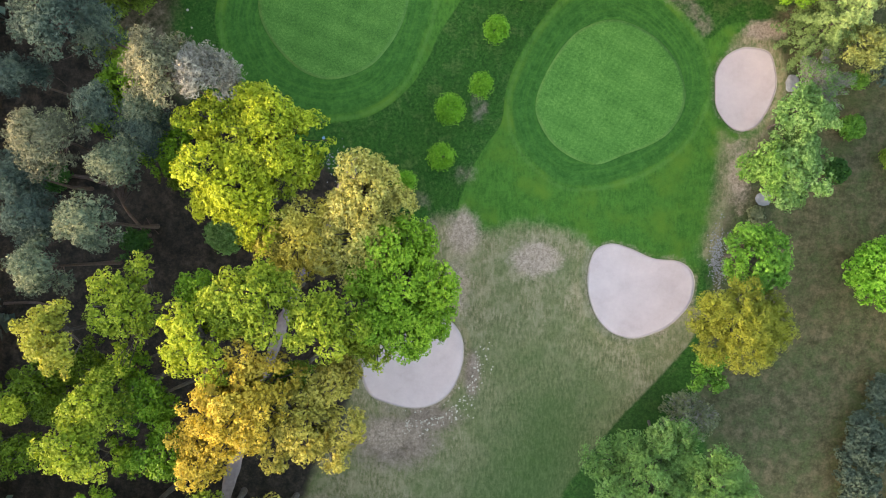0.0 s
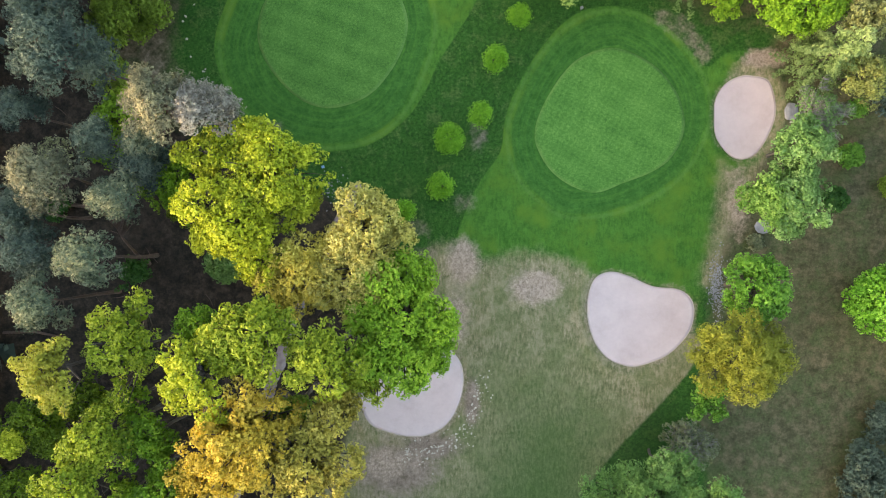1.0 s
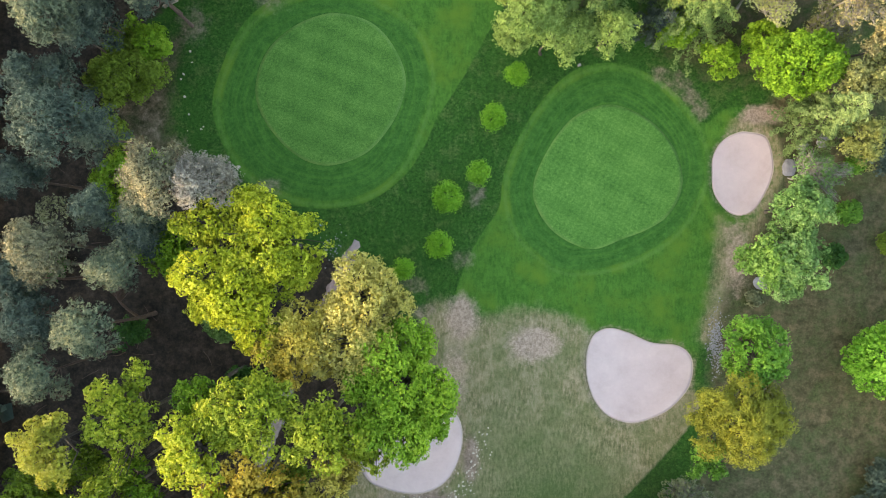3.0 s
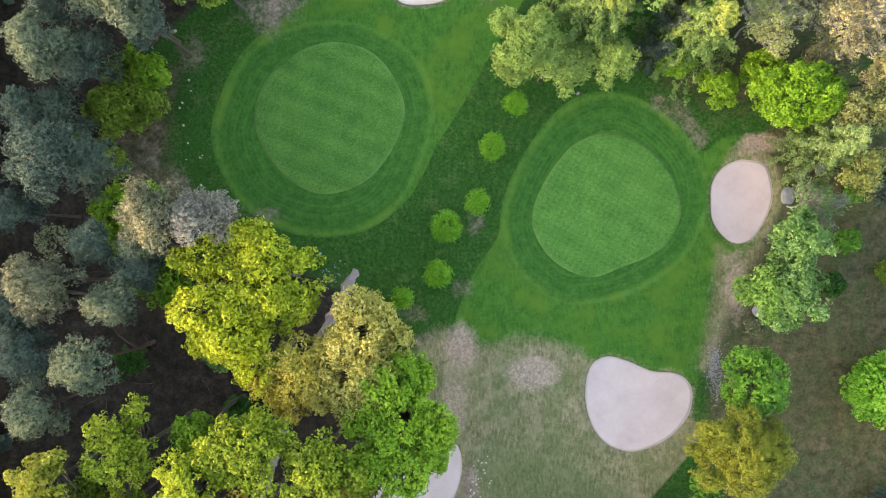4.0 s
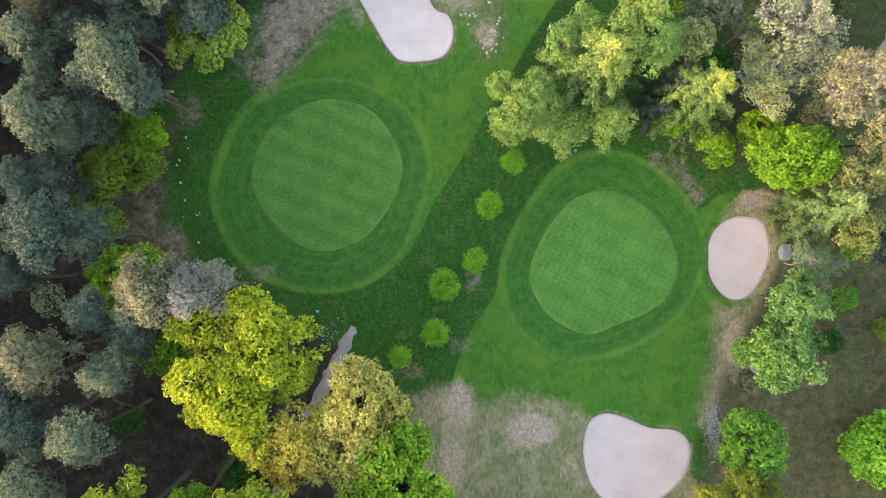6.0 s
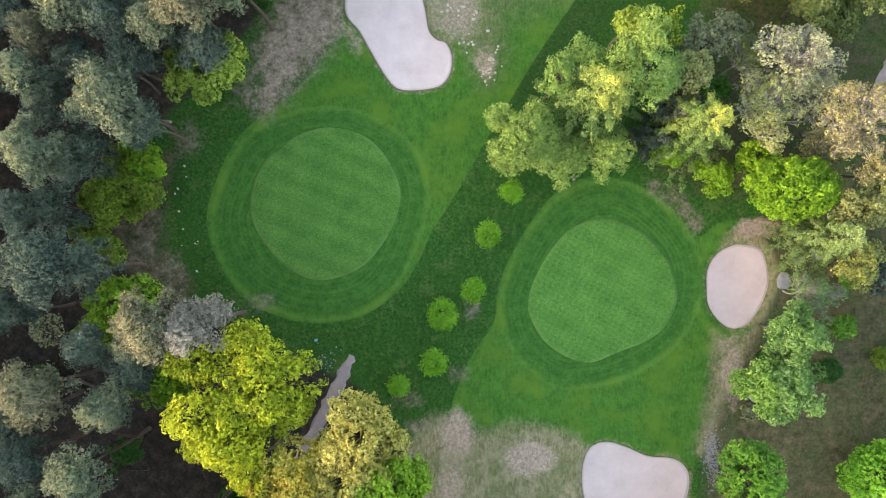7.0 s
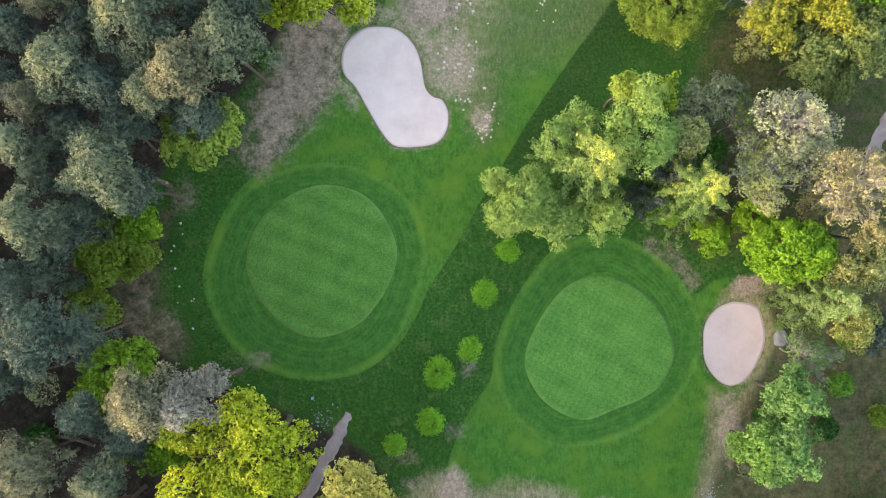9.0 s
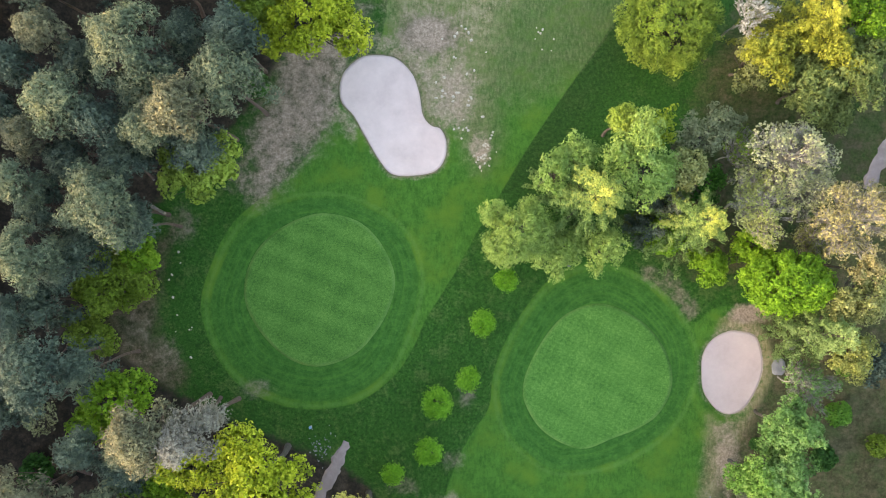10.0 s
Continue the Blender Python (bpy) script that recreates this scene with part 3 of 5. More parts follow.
def cores(rng, lobes, radii, flat, part=0.6, count=9):
    """The dense inside of each lobe: broad leaf sprays turned every way, with the inner shade painted as a low tone."""
    cs, ts, sizes = [], [], []
    for p, r in zip(lobes, radii):
        d = unit(rng.normal(size=(count, 3)))
        cs.append(p + d * (r * part * (0.55 + 0.6 * rng.random(count)))[:, None] * np.array([1, 1, flat]))
        # darker than the outer bunches: shade inside the crown put into the leaf colour
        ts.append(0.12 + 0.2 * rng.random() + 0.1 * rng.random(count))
        sizes.append(np.full(count, 0.4 * r))
    n = unit(rng.normal(size=(count * len(lobes), 3)) + 0.6 * unit(np.concatenate(cs) - np.repeat(lobes, count, 0)))
    return leaf_quads(rng, np.concatenate(cs), n, np.concatenate(sizes), 0.75, np.concatenate(ts))


def tube(path, radii, sides=6):
    """A tapered tube along a bent line."""
    path, out = np.asarray(path, float), []
    for i, (p, r) in enumerate(zip(path, radii)):
        d = path[min(i + 1, len(path) - 1)] - path[max(i - 1, 0)]
        d /= np.linalg.norm(d) + 1e-9
        u = np.cross(d, (1, 0, 0) if abs(d[0]) < 0.8 else (0, 1, 0))
        u /= np.linalg.norm(u)
        w = np.cross(d, u)
        ang = np.arange(sides) * 2 * math.pi / sides
        out.append(p + r * (np.cos(ang)[:, None] * u + np.sin(ang)[:, None] * w))
    i = np.arange(sides)
    q = np.concatenate([np.c_[k * sides + i, k * sides + (i + 1) % sides, (k + 1) * sides + (i + 1) % sides, (k + 1) * sides + i] for k in range(len(path) - 1)])
    return np.concatenate(out), q


def joined(pieces):
    """Several pieces as one: corners, faces and, for foliage, tones."""
    starts = np.cumsum([0] + [len(p[0]) for p in pieces[:-1]])
    made = [np.concatenate([p[0] for p in pieces]), np.concatenate([p[1] + n for p, n in zip(pieces, starts)])]
    if len(pieces[0]) == 3:
        made.append(np.concatenate([p[2] for p in pieces]))
    return tuple(made)


def skeleton_of(rng, h, start, lobes, radii, thick, lean, twigs=0):
    """Trunk, a limb to each lobe and, where asked for, twigs inside the lobes."""
    n = 7
    bend = rng.normal(size=2) * 0.25
    trunk = [(lean[0] * (k / n) ** 1.4 + bend[0] * math.sin(k), lean[1] * (k / n) ** 1.4 + bend[1] * math.sin(k), h * k / n) for k in range(n + 1)]
    trunk[0] = (0, 0, -0.15)
    stem, pieces = tube(trunk, [thick * (1.25 if k == 0 else 1 - 0.8 * k / n) for k in range(n + 1)], 8), []
    trunk = np.array(trunk)
    for p, r in zip(lobes, radii):
        z = min(h * 0.92, max(start, p[2] - 0.55 * math.hypot(p[0], p[1]) - 0.6))
        a = np.array([np.interp(z, trunk[:, 2], trunk[:, 0]), np.interp(z, trunk[:, 2], trunk[:, 1]), z])
        m = a + (p - a) * 0.5 + rng.normal(size=3) * 0.35 - np.array([0, 0, 0.3])
        f = thick * (0.22 + 0.12 * rng.random())
        pieces.append(tube([a, m, p + (p - m) * 0.15], [f, f * 0.65, f * 0.2], 4))
        for _ in range(twigs):
            e = p + unit(rng.normal(size=(1, 3)) + np.array([[0, 0, 0.5]]))[0] * r * (0.8 + 0.4 * rng.random())
            s = m + (p - m) * rng.random()
            pieces.append(tube([s, s + (e - s) * 0.5 + rng.normal(size=3) * 0.15, e], [0.04, 0.032, 0.018], 3))
    return stem, joined(pieces)


def plant(name, x, y, label, category, group, crown, wood, leaf_mat, wood_mat):
    base = tagged(new(name), label, category, group)
    base.location = (x, y, float(relief(np.array(x), np.array(y))))
    trunk = mesh_object("trunk", *wood[0], wood_mat, base, True)
    tagged(mesh_object("branchwork", *wood[1], wood_mat, trunk, True), kind="stuff")
    head = mesh_object("crown", *crown[:2], leaf_mat, base)
    head.data.attributes.new("tone", "FLOAT", "POINT").data.foreach_set("value", crown[2].astype(np.float32))
    return base


def fresh(x, y):
    """A generator of its own for the thing that stands at x, y."""
    return np.random.default_rng(int(1000 * abs(x) + 70001 * abs(y)) + 17)


def broadleaf(x, y, h, r, mat, label, deep=0.75, bark=None, twigs=0, name="broadleaf_tree", gap=0.24, category="tree", group="broadleaf trees", squash=(1, 1), step=0.5, size=0.22, per=5, slim=0.62, stretch=1.0, bare=0.12, boughs=None, lobe=None, turn=None, share=(0.42, 0.46), wild=0.5, patchy=0.3):
    """A spreading tree: boughs round a middle one, each a pile of leafy lobes, with dents and gaps between them."""
    rng = fresh(x, y)
    rz = r * deep
    mid = np.array([0, 0, h - rz])
    lobe = lobe or 0.5 + 0.075 * r
    k = boughs if boughs is not None else (0 if r < 3 else int(4 + 0.5 * r))
    heads = [(0.0, 0.0, h, r * (0.56 if k else 0.97), 0.0)]
    first = rng.random() * 6.3 if turn is None else radians(turn)
    for b in range(k):
        a = first + (b + 0.7 * (rng.random() - 0.5)) * 2 * math.pi / k
        br = r * (0.28 + 0.2 * rng.random())
        far = r * (1.0 + wild * (rng.random() - 0.6)) - br
        heads.append((far * math.cos(a), far * math.sin(a), h - rz * (0.05 + 0.65 * rng.random() ** 1.3), br, patchy * (rng.random() - 0.5)))
    lobes, radii, base = [], [], []
    for bx, by, top, br, own in heads:
        bz = min(br * 0.85, rz)
        d = ball(int((4.4 if k else 7.5) * (br / lobe) ** 2) + 5, rng.random() * 6)
        d = unit(d + rng.normal(size=d.shape) * 0.18)
        d = d[(d[:, 2] > -0.32) & ((rng.random(len(d)) > gap) | (d[:, 2] > 0.9))]
        lr = np.minimum(lobe * (0.5 + 0.8 * rng.random(len(d)) ** 1.5), 0.6 * br)
        c = np.array([bx, by, top - bz])
        reach = 0.86 + 0.26 * rng.random(len(d)) + 0.22 * wild * (rng.random(len(d)) < 0.2)
        lobes.append(c + d * np.c_[br - lr * 0.85, br - lr * 0.85, bz - lr * 0.85] * reach[:, None])
        radii.append(lr)
        base.append(np.full(len(d), own))
    lobes, lr, base = np.concatenate(lobes), np.concatenate(radii), np.concatenate(base)
    # lobes buried deep inside another bough carry no leaves
    free = np.ones(len(lobes), bool)
    for bx, by, top, br, own in heads:
        bz = min(br * 0.85, rz)
        free &= (((lobes - np.array([bx, by, top - bz])) / np.array([br, br, bz])) ** 2).sum(1) > (0.3 if k else 0.0)
    lobes, lr, base = lobes[free], lr[free], base[free]
    lobes[:, 0] *= squash[0]
    lobes[:, 1] *= squash[1]
    lobes[:, 2] = np.maximum(lobes[:, 2], lr * 0.6 + 0.1 * h)
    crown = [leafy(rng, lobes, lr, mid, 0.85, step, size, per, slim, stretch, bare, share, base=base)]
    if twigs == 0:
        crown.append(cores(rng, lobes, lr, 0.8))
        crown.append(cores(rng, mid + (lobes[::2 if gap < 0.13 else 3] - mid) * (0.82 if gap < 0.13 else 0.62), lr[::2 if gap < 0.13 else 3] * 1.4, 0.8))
    wood = skeleton_of(rng, h - rz * 0.5, h * 0.25, lobes, lr, (0.018 * h + 0.012 * r) * (0.6 if twigs else 1.0), rng.normal(size=2) * 0.3, twigs)
    return plant(name, x, y, label, category, group, joined(crown), wood, mat, bark or M_BARK)


def feathery(x, y, h, r, mat, label, deep=0.75, **more):
    """A soft, fine-leaved tree with small hanging sprays."""
    return broadleaf(x, y, h, r, mat, label, deep, **{**dict(step=0.42, size=0.185, per=5, slim=0.42, stretch=1.7, bare=0.05, gap=0.08, share=(0.3, 0.22)), **more})


def bare_tree(x, y, h, r, mat, label, deep=0.8, **more):
    """A thin tree just coming into leaf: pale branching twigs with a small bud or flower bunch here and there."""
    return broadleaf(x, y, h, r, mat, label, deep, **{**dict(bark=M_PALEBARK, twigs=11, step=0.46, size=0.15, per=5, slim=0.7, bare=0.34, gap=0.2, share=(0.3, 0.4)), **more})


def pine(x, y, h, r, mat, label, lean=(0, 0), bark=None, deep=0.42, bare=0.1):
    """A Scots pine: bare reddish stem, domed head of tufted cushions on radiating branches."""
    rng = fresh(x, y)
    arms = int(5 + 0.8 * r)
    first = rng.random() * 6.3
    lobes, lr, base = [np.array([0.0, 0.0, h - 0.7])], [0.8], [0.1]
    for a in range(arms):
        ang = first + (a + 0.8 * (rng.random() - 0.5)) * 2 * math.pi / arms
        reach = r * (0.76 + 0.36 * rng.random())
        drop, own = rng.random(), 0.2 * (rng.random() - 0.5)
        for s in np.arange(0.25, 1.0, 0.85 / max(reach, 1.5)):
            for side in (-1, 0, 1):
                q = (0.5 + 0.55 * rng.random()) * (1.0 if s < 0.75 else 0.8)
                off = side * (0.16 + 0.4 * s) * 0.62 * r * math.pi / arms * (1.1 + 0.5 * rng.random())
                f = s * (reach - 0.6 * q) * (1 if side == 0 else 0.9 + 0.12 * rng.random())
                if side and rng.random() < 0.36:
                    continue
                z = h - q - deep * r * s ** 2 - drop * 1.8 * s - 1.6 * rng.random() - 0.4 * abs(side)
                lobes.append(np.array([f * math.cos(ang) - off * math.sin(ang), f * math.sin(ang) + off * math.cos(ang), z]))
                lr.append(q)
                # sunlit middle of the head painted in: tone falls outwards along each branch
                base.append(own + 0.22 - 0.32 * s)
    for _ in range(int(1.5 + 1.1 * r)):
        a, f = rng.random() * 6.3, r * (0.4 + 0.6 * rng.random())
        lobes.append(np.array([f * math.cos(a), f * math.sin(a), h - 3.0 - 2.8 * rng.random() - deep * r * 0.5]))
        lr.append(0.7 + 0.5 * rng.random())
        # low cushions take a darker tone, the shade beneath the head painted in
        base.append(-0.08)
    lobes, lr = np.array(lobes), np.array(lr)
    tip = np.array(lean)
    lobes[:, :2] += tip
    mid = np.array([tip[0], tip[1], h - 0.8 * r - 1.0])
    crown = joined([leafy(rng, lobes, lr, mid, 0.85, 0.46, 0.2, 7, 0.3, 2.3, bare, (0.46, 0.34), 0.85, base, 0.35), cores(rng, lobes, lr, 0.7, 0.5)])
    wood = skeleton_of(rng, h * 0.93, h * 0.55, lobes, lr, 0.014 * h, tip, 1)
    return plant("pine_tree", x - tip[0], y - tip[1], label, "pine tree", "pines", crown, wood, mat, bark or M_PINEBARK)


def conifer(x, y, h, r, mat, label, density=1.0, sag=0.25, name="conifer_tree"):
    """A pointed conifer: tiers of arching branches hung with sprays, paler at the growing tips; sunlight on the top is
    painted into the tone.
    """
    rng = fresh(x, y)
    stem, wood, cs, ns, ts = tube([(0, 0, -0.15), (0.1, 0, h * 0.5), (0, 0, h)], [0.02 * h, 0.012 * h, 0.02], 7), [], [], [], []
    tiers = int(h * 1.0)
    for t in range(tiers):
        u = (t + 0.6) / tiers
        z0 = h * (0.14 + 0.84 * u)
        length = r * (1 - u) ** 0.75 + 0.3
        m = int(4 + 4 * (1 - u))
        for b in range(m):
            a = (b + 0.7 * rng.random()) * 2 * math.pi / m + t * 1.3
            ln = length * (0.62 + 0.5 * rng.random())
            s = np.linspace(0, 1, 6)[:, None]
            way = np.array([math.cos(a), math.sin(a), 0])
            line = np.array([0, 0, z0]) + way * s * ln + np.array([0, 0, 1]) * (0.25 * s - (0.2 + sag) * s * s) * ln
            wood.append(tube(line[[0, 2, 4]], [0.05, 0.03, 0.012], 3))
            k = int(9 * density * ln) + 3
            f = rng.random(k) ** 0.65
            p = np.c_[[np.interp(f, s[:, 0], line[:, j]) for j in range(3)]].T
            side = np.cross(way, (0, 0, 1))
            wing = rng.normal(size=k) * 0.24 * (0.5 + ln * 0.2) * (1.2 - f)
            cs.append(p + side * wing[:, None] + rng.normal(size=(k, 3)) * np.array([0.06, 0.06, 0.1]))
            ns.append(way * 1.0 + side * np.sign(wing)[:, None] * 0.5 + np.array([0, 0, 0.5]) + rng.normal(size=(k, 3)) * 0.15)
            # the u * u term paints the low sun on the top into the needles
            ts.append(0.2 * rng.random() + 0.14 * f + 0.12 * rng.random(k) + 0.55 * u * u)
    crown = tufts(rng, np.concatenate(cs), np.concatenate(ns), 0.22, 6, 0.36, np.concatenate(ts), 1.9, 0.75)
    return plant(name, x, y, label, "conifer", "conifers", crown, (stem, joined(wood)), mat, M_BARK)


def shrub(x, y, h, r, mat, label, bark=None, twigs=0, name="shrub", group="shrubs", gap=0.06, squash=(1, 1), category="shrub", **more):
    return broadleaf(x, y, h, r, mat, label, deep=min(0.8, 0.48 * h / r), bark=bark, twigs=twigs, name=name, gap=gap, category=category, group=group, squash=squash, **{**dict(step=0.52, size=0.24, per=6, lobe=0.42 + 0.08 * r), **more})


F_LIME = foliage("lime_leaves", (0.081, 0.15, 0.008), (0.231, 0.31, 0.022), (0.413, 0.464, 0.047))
F_GREEN = foliage("fresh_green_leaves", (0.046, 0.124, 0.005), (0.124, 0.253, 0.012), (0.24, 0.356, 0.025))
F_YELLOW = foliage("yellow_green_leaves", (0.135, 0.191, 0.011), (0.347, 0.419, 0.024), (0.576, 0.595, 0.062))
F_GOLD = foliage("golden_leaves", (0.18, 0.144, 0.016), (0.441, 0.333, 0.036), (0.657, 0.513, 0.09))
F_BEIGE = foliage("tan_young_leaves", (0.227, 0.214, 0.047), (0.47, 0.428, 0.101), (0.655, 0.596, 0.195))
F_OLIVE = foliage("olive_leaves", (0.078, 0.125, 0.01), (0.161, 0.25, 0.024), (0.276, 0.385, 0.055))
# pine ramps run from bluish shade to sunlit cream, both painted into the needles
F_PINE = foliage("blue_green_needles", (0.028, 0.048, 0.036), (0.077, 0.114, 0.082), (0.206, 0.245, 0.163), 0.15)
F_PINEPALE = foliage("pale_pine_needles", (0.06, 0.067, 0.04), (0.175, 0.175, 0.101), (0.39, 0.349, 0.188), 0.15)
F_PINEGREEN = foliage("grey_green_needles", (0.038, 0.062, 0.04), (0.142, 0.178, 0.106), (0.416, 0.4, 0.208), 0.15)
F_LARCH = foliage("soft_green_needles", (0.14, 0.227, 0.05), (0.297, 0.421, 0.1), (0.508, 0.616, 0.17), 0.25)
# the gold end of this ramp is sunlight on the tops, as colour
F_LARCHGOLD = foliage("sunlit_gold_needles", (0.081, 0.16, 0.042), (0.189, 0.291, 0.084), (0.468, 0.485, 0.095), 0.25)
F_MINT = foliage("pale_green_leaves", (0.07, 0.155, 0.035), (0.155, 0.295, 0.075), (0.3, 0.45, 0.155))
F_CREAM = foliage("cream_blossom_leaves", (0.186, 0.209, 0.097), (0.391, 0.408, 0.204), (0.632, 0.627, 0.388))
F_GREY = foliage("grey_green_twigs", (0.085, 0.105, 0.05), (0.185, 0.21, 0.105), (0.31, 0.335, 0.19))
F_DEEP = foliage("deep_green_leaves", (0.015, 0.06, 0.01), (0.035, 0.12, 0.018), (0.07, 0.18, 0.03))
F_MUSTARD = foliage("mustard_leaves", (0.17, 0.19, 0.022), (0.27, 0.285, 0.034), (0.36, 0.375, 0.055))
F_SPRING = foliage("spring_green_leaves", (0.08, 0.185, 0.01), (0.17, 0.33, 0.018), (0.3, 0.47, 0.04))
F_TAN = foliage("dull_tan_leaves", (0.129, 0.145, 0.045), (0.235, 0.26, 0.09), (0.368, 0.4, 0.17))
F_BRONZE = foliage("bronze_young_leaves", (0.189, 0.176, 0.033), (0.378, 0.331, 0.058), (0.581, 0.506, 0.117))
F_SAGE = foliage("sage_green_needles", (0.08, 0.14, 0.04), (0.165, 0.25, 0.08), (0.3, 0.385, 0.145), 0.25)
F_SAPLING = foliage("young_green_leaves", (0.08, 0.24, 0.012), (0.2, 0.46, 0.032), (0.4, 0.68, 0.09))
F_OAKGREEN = foliage("dark_oak_leaves", (0.05, 0.095, 0.005), (0.116, 0.196, 0.01), (0.217, 0.308, 0.023))
F_LIMEPALE = foliage("pale_lime_leaves", (0.131, 0.198, 0.027), (0.238, 0.333, 0.045), (0.361, 0.459, 0.086))
F_FRESH = foliage("clear_green_leaves", (0.045, 0.14, 0.014), (0.11, 0.28, 0.028), (0.22, 0.41, 0.055))
F_OAKLIME = foliage("soft_lime_leaves", (0.085, 0.19, 0.012), (0.2, 0.37, 0.024), (0.36, 0.53, 0.05))

F_MINTPALE = foliage("feathery_green_leaves", (0.125, 0.224, 0.049), (0.261, 0.4, 0.102), (0.438, 0.562, 0.189))
F_JUNIPER = foliage("juniper_needles", (0.03, 0.05, 0.032), (0.07, 0.1, 0.065), (0.13, 0.17, 0.11), 0.15)
F_OLIVEDULL = foliage("dull_olive_leaves", (0.09, 0.12, 0.03), (0.165, 0.215, 0.06), (0.27, 0.32, 0.11))
F_PINEGREY = foliage("grey_brown_needles", (0.12, 0.112, 0.088), (0.256, 0.236, 0.192), (0.432, 0.392, 0.312), 0.15)
F_OAKGOLD = foliage("gold_lime_leaves", (0.104, 0.172, 0.009), (0.297, 0.372, 0.023), (0.504, 0.53, 0.052))
F_OAKYELLOW = foliage("bright_yellow_leaves", (0.14, 0.191, 0.009), (0.378, 0.432, 0.021), (0.612, 0.623, 0.057))
F_BEIGEGOLD = foliage("golden_tan_leaves", (0.259, 0.222, 0.034), (0.536, 0.453, 0.073), (0.739, 0.647, 0.154))
F_MINTGREEN = foliage("soft_green_leaves", (0.07, 0.16, 0.022), (0.16, 0.31, 0.05), (0.3, 0.46, 0.11))
F_CREAMGREEN = foliage("cream_green_blossom", (0.149, 0.194, 0.05), (0.335, 0.378, 0.13), (0.558, 0.582, 0.26))
F_BUDS = foliage("tan_buds", (0.155, 0.142, 0.058), (0.31, 0.281, 0.124), (0.495, 0.444, 0.224))
F_TANGOLD = foliage("gold_tan_leaves", (0.137, 0.154, 0.039), (0.268, 0.298, 0.077), (0.405, 0.442, 0.143))
F_WHITE = foliage("white_blossom", (0.24, 0.25, 0.22), (0.42, 0.42, 0.38), (0.62, 0.61, 0.56))
F_DEEPGREEN = foliage("rich_green_leaves", (0.02, 0.09, 0.01), (0.05, 0.19, 0.02), (0.1, 0.29, 0.04))
F_LARCHYELLOW = foliage("yellow_needles", (0.126, 0.15, 0.019), (0.252, 0.273, 0.033), (0.42, 0.414, 0.067), 0.25)

def sapling(x, y, h, r, mat, label):
    return shrub(x, y, h, r, mat, label, step=0.4, size=0.17, stretch=2.2, slim=0.4, share=(0.3, 0.3), name="young_tree", group="young trees between the greens", category="tree")

def flowering(x, y, h, r, mat, label):
    return shrub(x, y, h, r, mat, label, twigs=4, bare=0.35, size=0.16)


# pines of the western wood
pine(-48.9, 29.0, 22, 5.7, F_PINE, "tall blue-green pine with tufted crown over dark leaf litter")
pine(-44.9, 27.9, 18, 3.3, F_PINE, "tall blue-green pine with tufted crown over dark leaf litter")
pine(-55.7, 22.1, 17, 3.5, F_PINE, "tall blue-green pine with tufted crown over dark leaf litter")
pine(-34.1, 21.4, 25, 4.7, F_PINEPALE, "pale pine with sunlit cream tips and grey twigs at the wood edge")
pine(-29.7, 20.7, 24, 3.5, F_PINEGREY, "greyish half-bare pine with many dead twigs")
pine(-38.8, 17.8, 18, 3.6, F_PINEGREEN, "grey-green pine with sunlit cream tufts")
pine(-44.4, 18.1, 19, 3.0, F_PINE, "tall blue-green pine with tufted crown over dark leaf litter")
pine(-39.4, 14.9, 17, 3.4, F_PINE, "tall blue-green pine with tufted crown over dark leaf litter")
pine(-49.1, 13.2, 23, 4.5, F_PINEPALE, "pale pine with sunlit cream tips and grey twigs at the wood edge")
pine(-54.3, 8.8, 19, 3.9, F_PINE, "tall blue-green pine with tufted crown over dark leaf litter")
pine(-52.1, 3.8, 20, 3.9, F_PINE, "tall blue-green pine with tufted crown over dark leaf litter")
pine(-49.9, -2.4, 22, 3.6, F_PINEGREEN, "grey-green pine with sunlit cream tufts")
pine(-44.2, 3.1, 22, 3.8, F_PINEGREEN, "grey-green pine with sunlit cream tufts")
pine(-41.5, 10.7, 20, 3.5, F_PINEGREEN, "blue-green pine on a curved leaning stem", lean=(3.9, 8.9))
pine(-28.0, 22.4, 19, 1.7, F_PINEGREY, "small grey pine leaning out over the grass edge", lean=(4.5, 1.5))
pine(-48.1, 70.0, 21, 2.9, F_PINEPALE, "pale pine with sunlit cream tips and grey twigs at the wood edge")
pine(-37.2, 68.0, 23, 5.6, F_PINEGREEN, "grey-green pine with sunlit cream tufts")
pine(-45.0, 61.3, 23.5, 4.2, F_PINEGREEN, "grey-green pine with sunlit cream tufts")
pine(-52.1, 66.4, 20, 3.1, F_PINE, "tall blue-green pine with tufted crown over dark leaf litter")
pine(-51.2, 57.6, 19, 3.4, F_PINEPALE, "brownish pine with thinning crown")
pine(-41.1, 58.8, 21, 3.6, F_PINE, "tall blue-green pine with tufted crown over dark leaf litter")
pine(-37.0, 63.6, 19, 3.4, F_PINEGREEN, "grey-green pine with sunlit cream tufts")
pine(-30.1, 60.0, 24.5, 4.1, F_PINEPALE, "pale pine with sunlit cream tips and grey twigs at the wood edge")
pine(-35.4, 58.2, 20.5, 2.9, F_PINEGREEN, "grey-green pine with sunlit cream tufts")
pine(-25.5, 63.9, 22, 5.4, F_PINEGREEN, "grey-green pine with sunlit cream tufts")
pine(-30.8, 56.8, 17, 4.3, F_PINE, "tall blue-green pine with tufted crown over dark leaf litter")
pine(-40.6, 57.6, 14, 4.2, F_PINE, "tall blue-green pine with tufted crown over dark leaf litter")
pine(-25.7, 70.4, 19, 4.0, F_PINE, "tall blue-green pine with tufted crown over dark leaf litter")
pine(-40.3, 48.6, 22, 5.5, F_PINEGREEN, "grey-green pine with sunlit cream tufts")
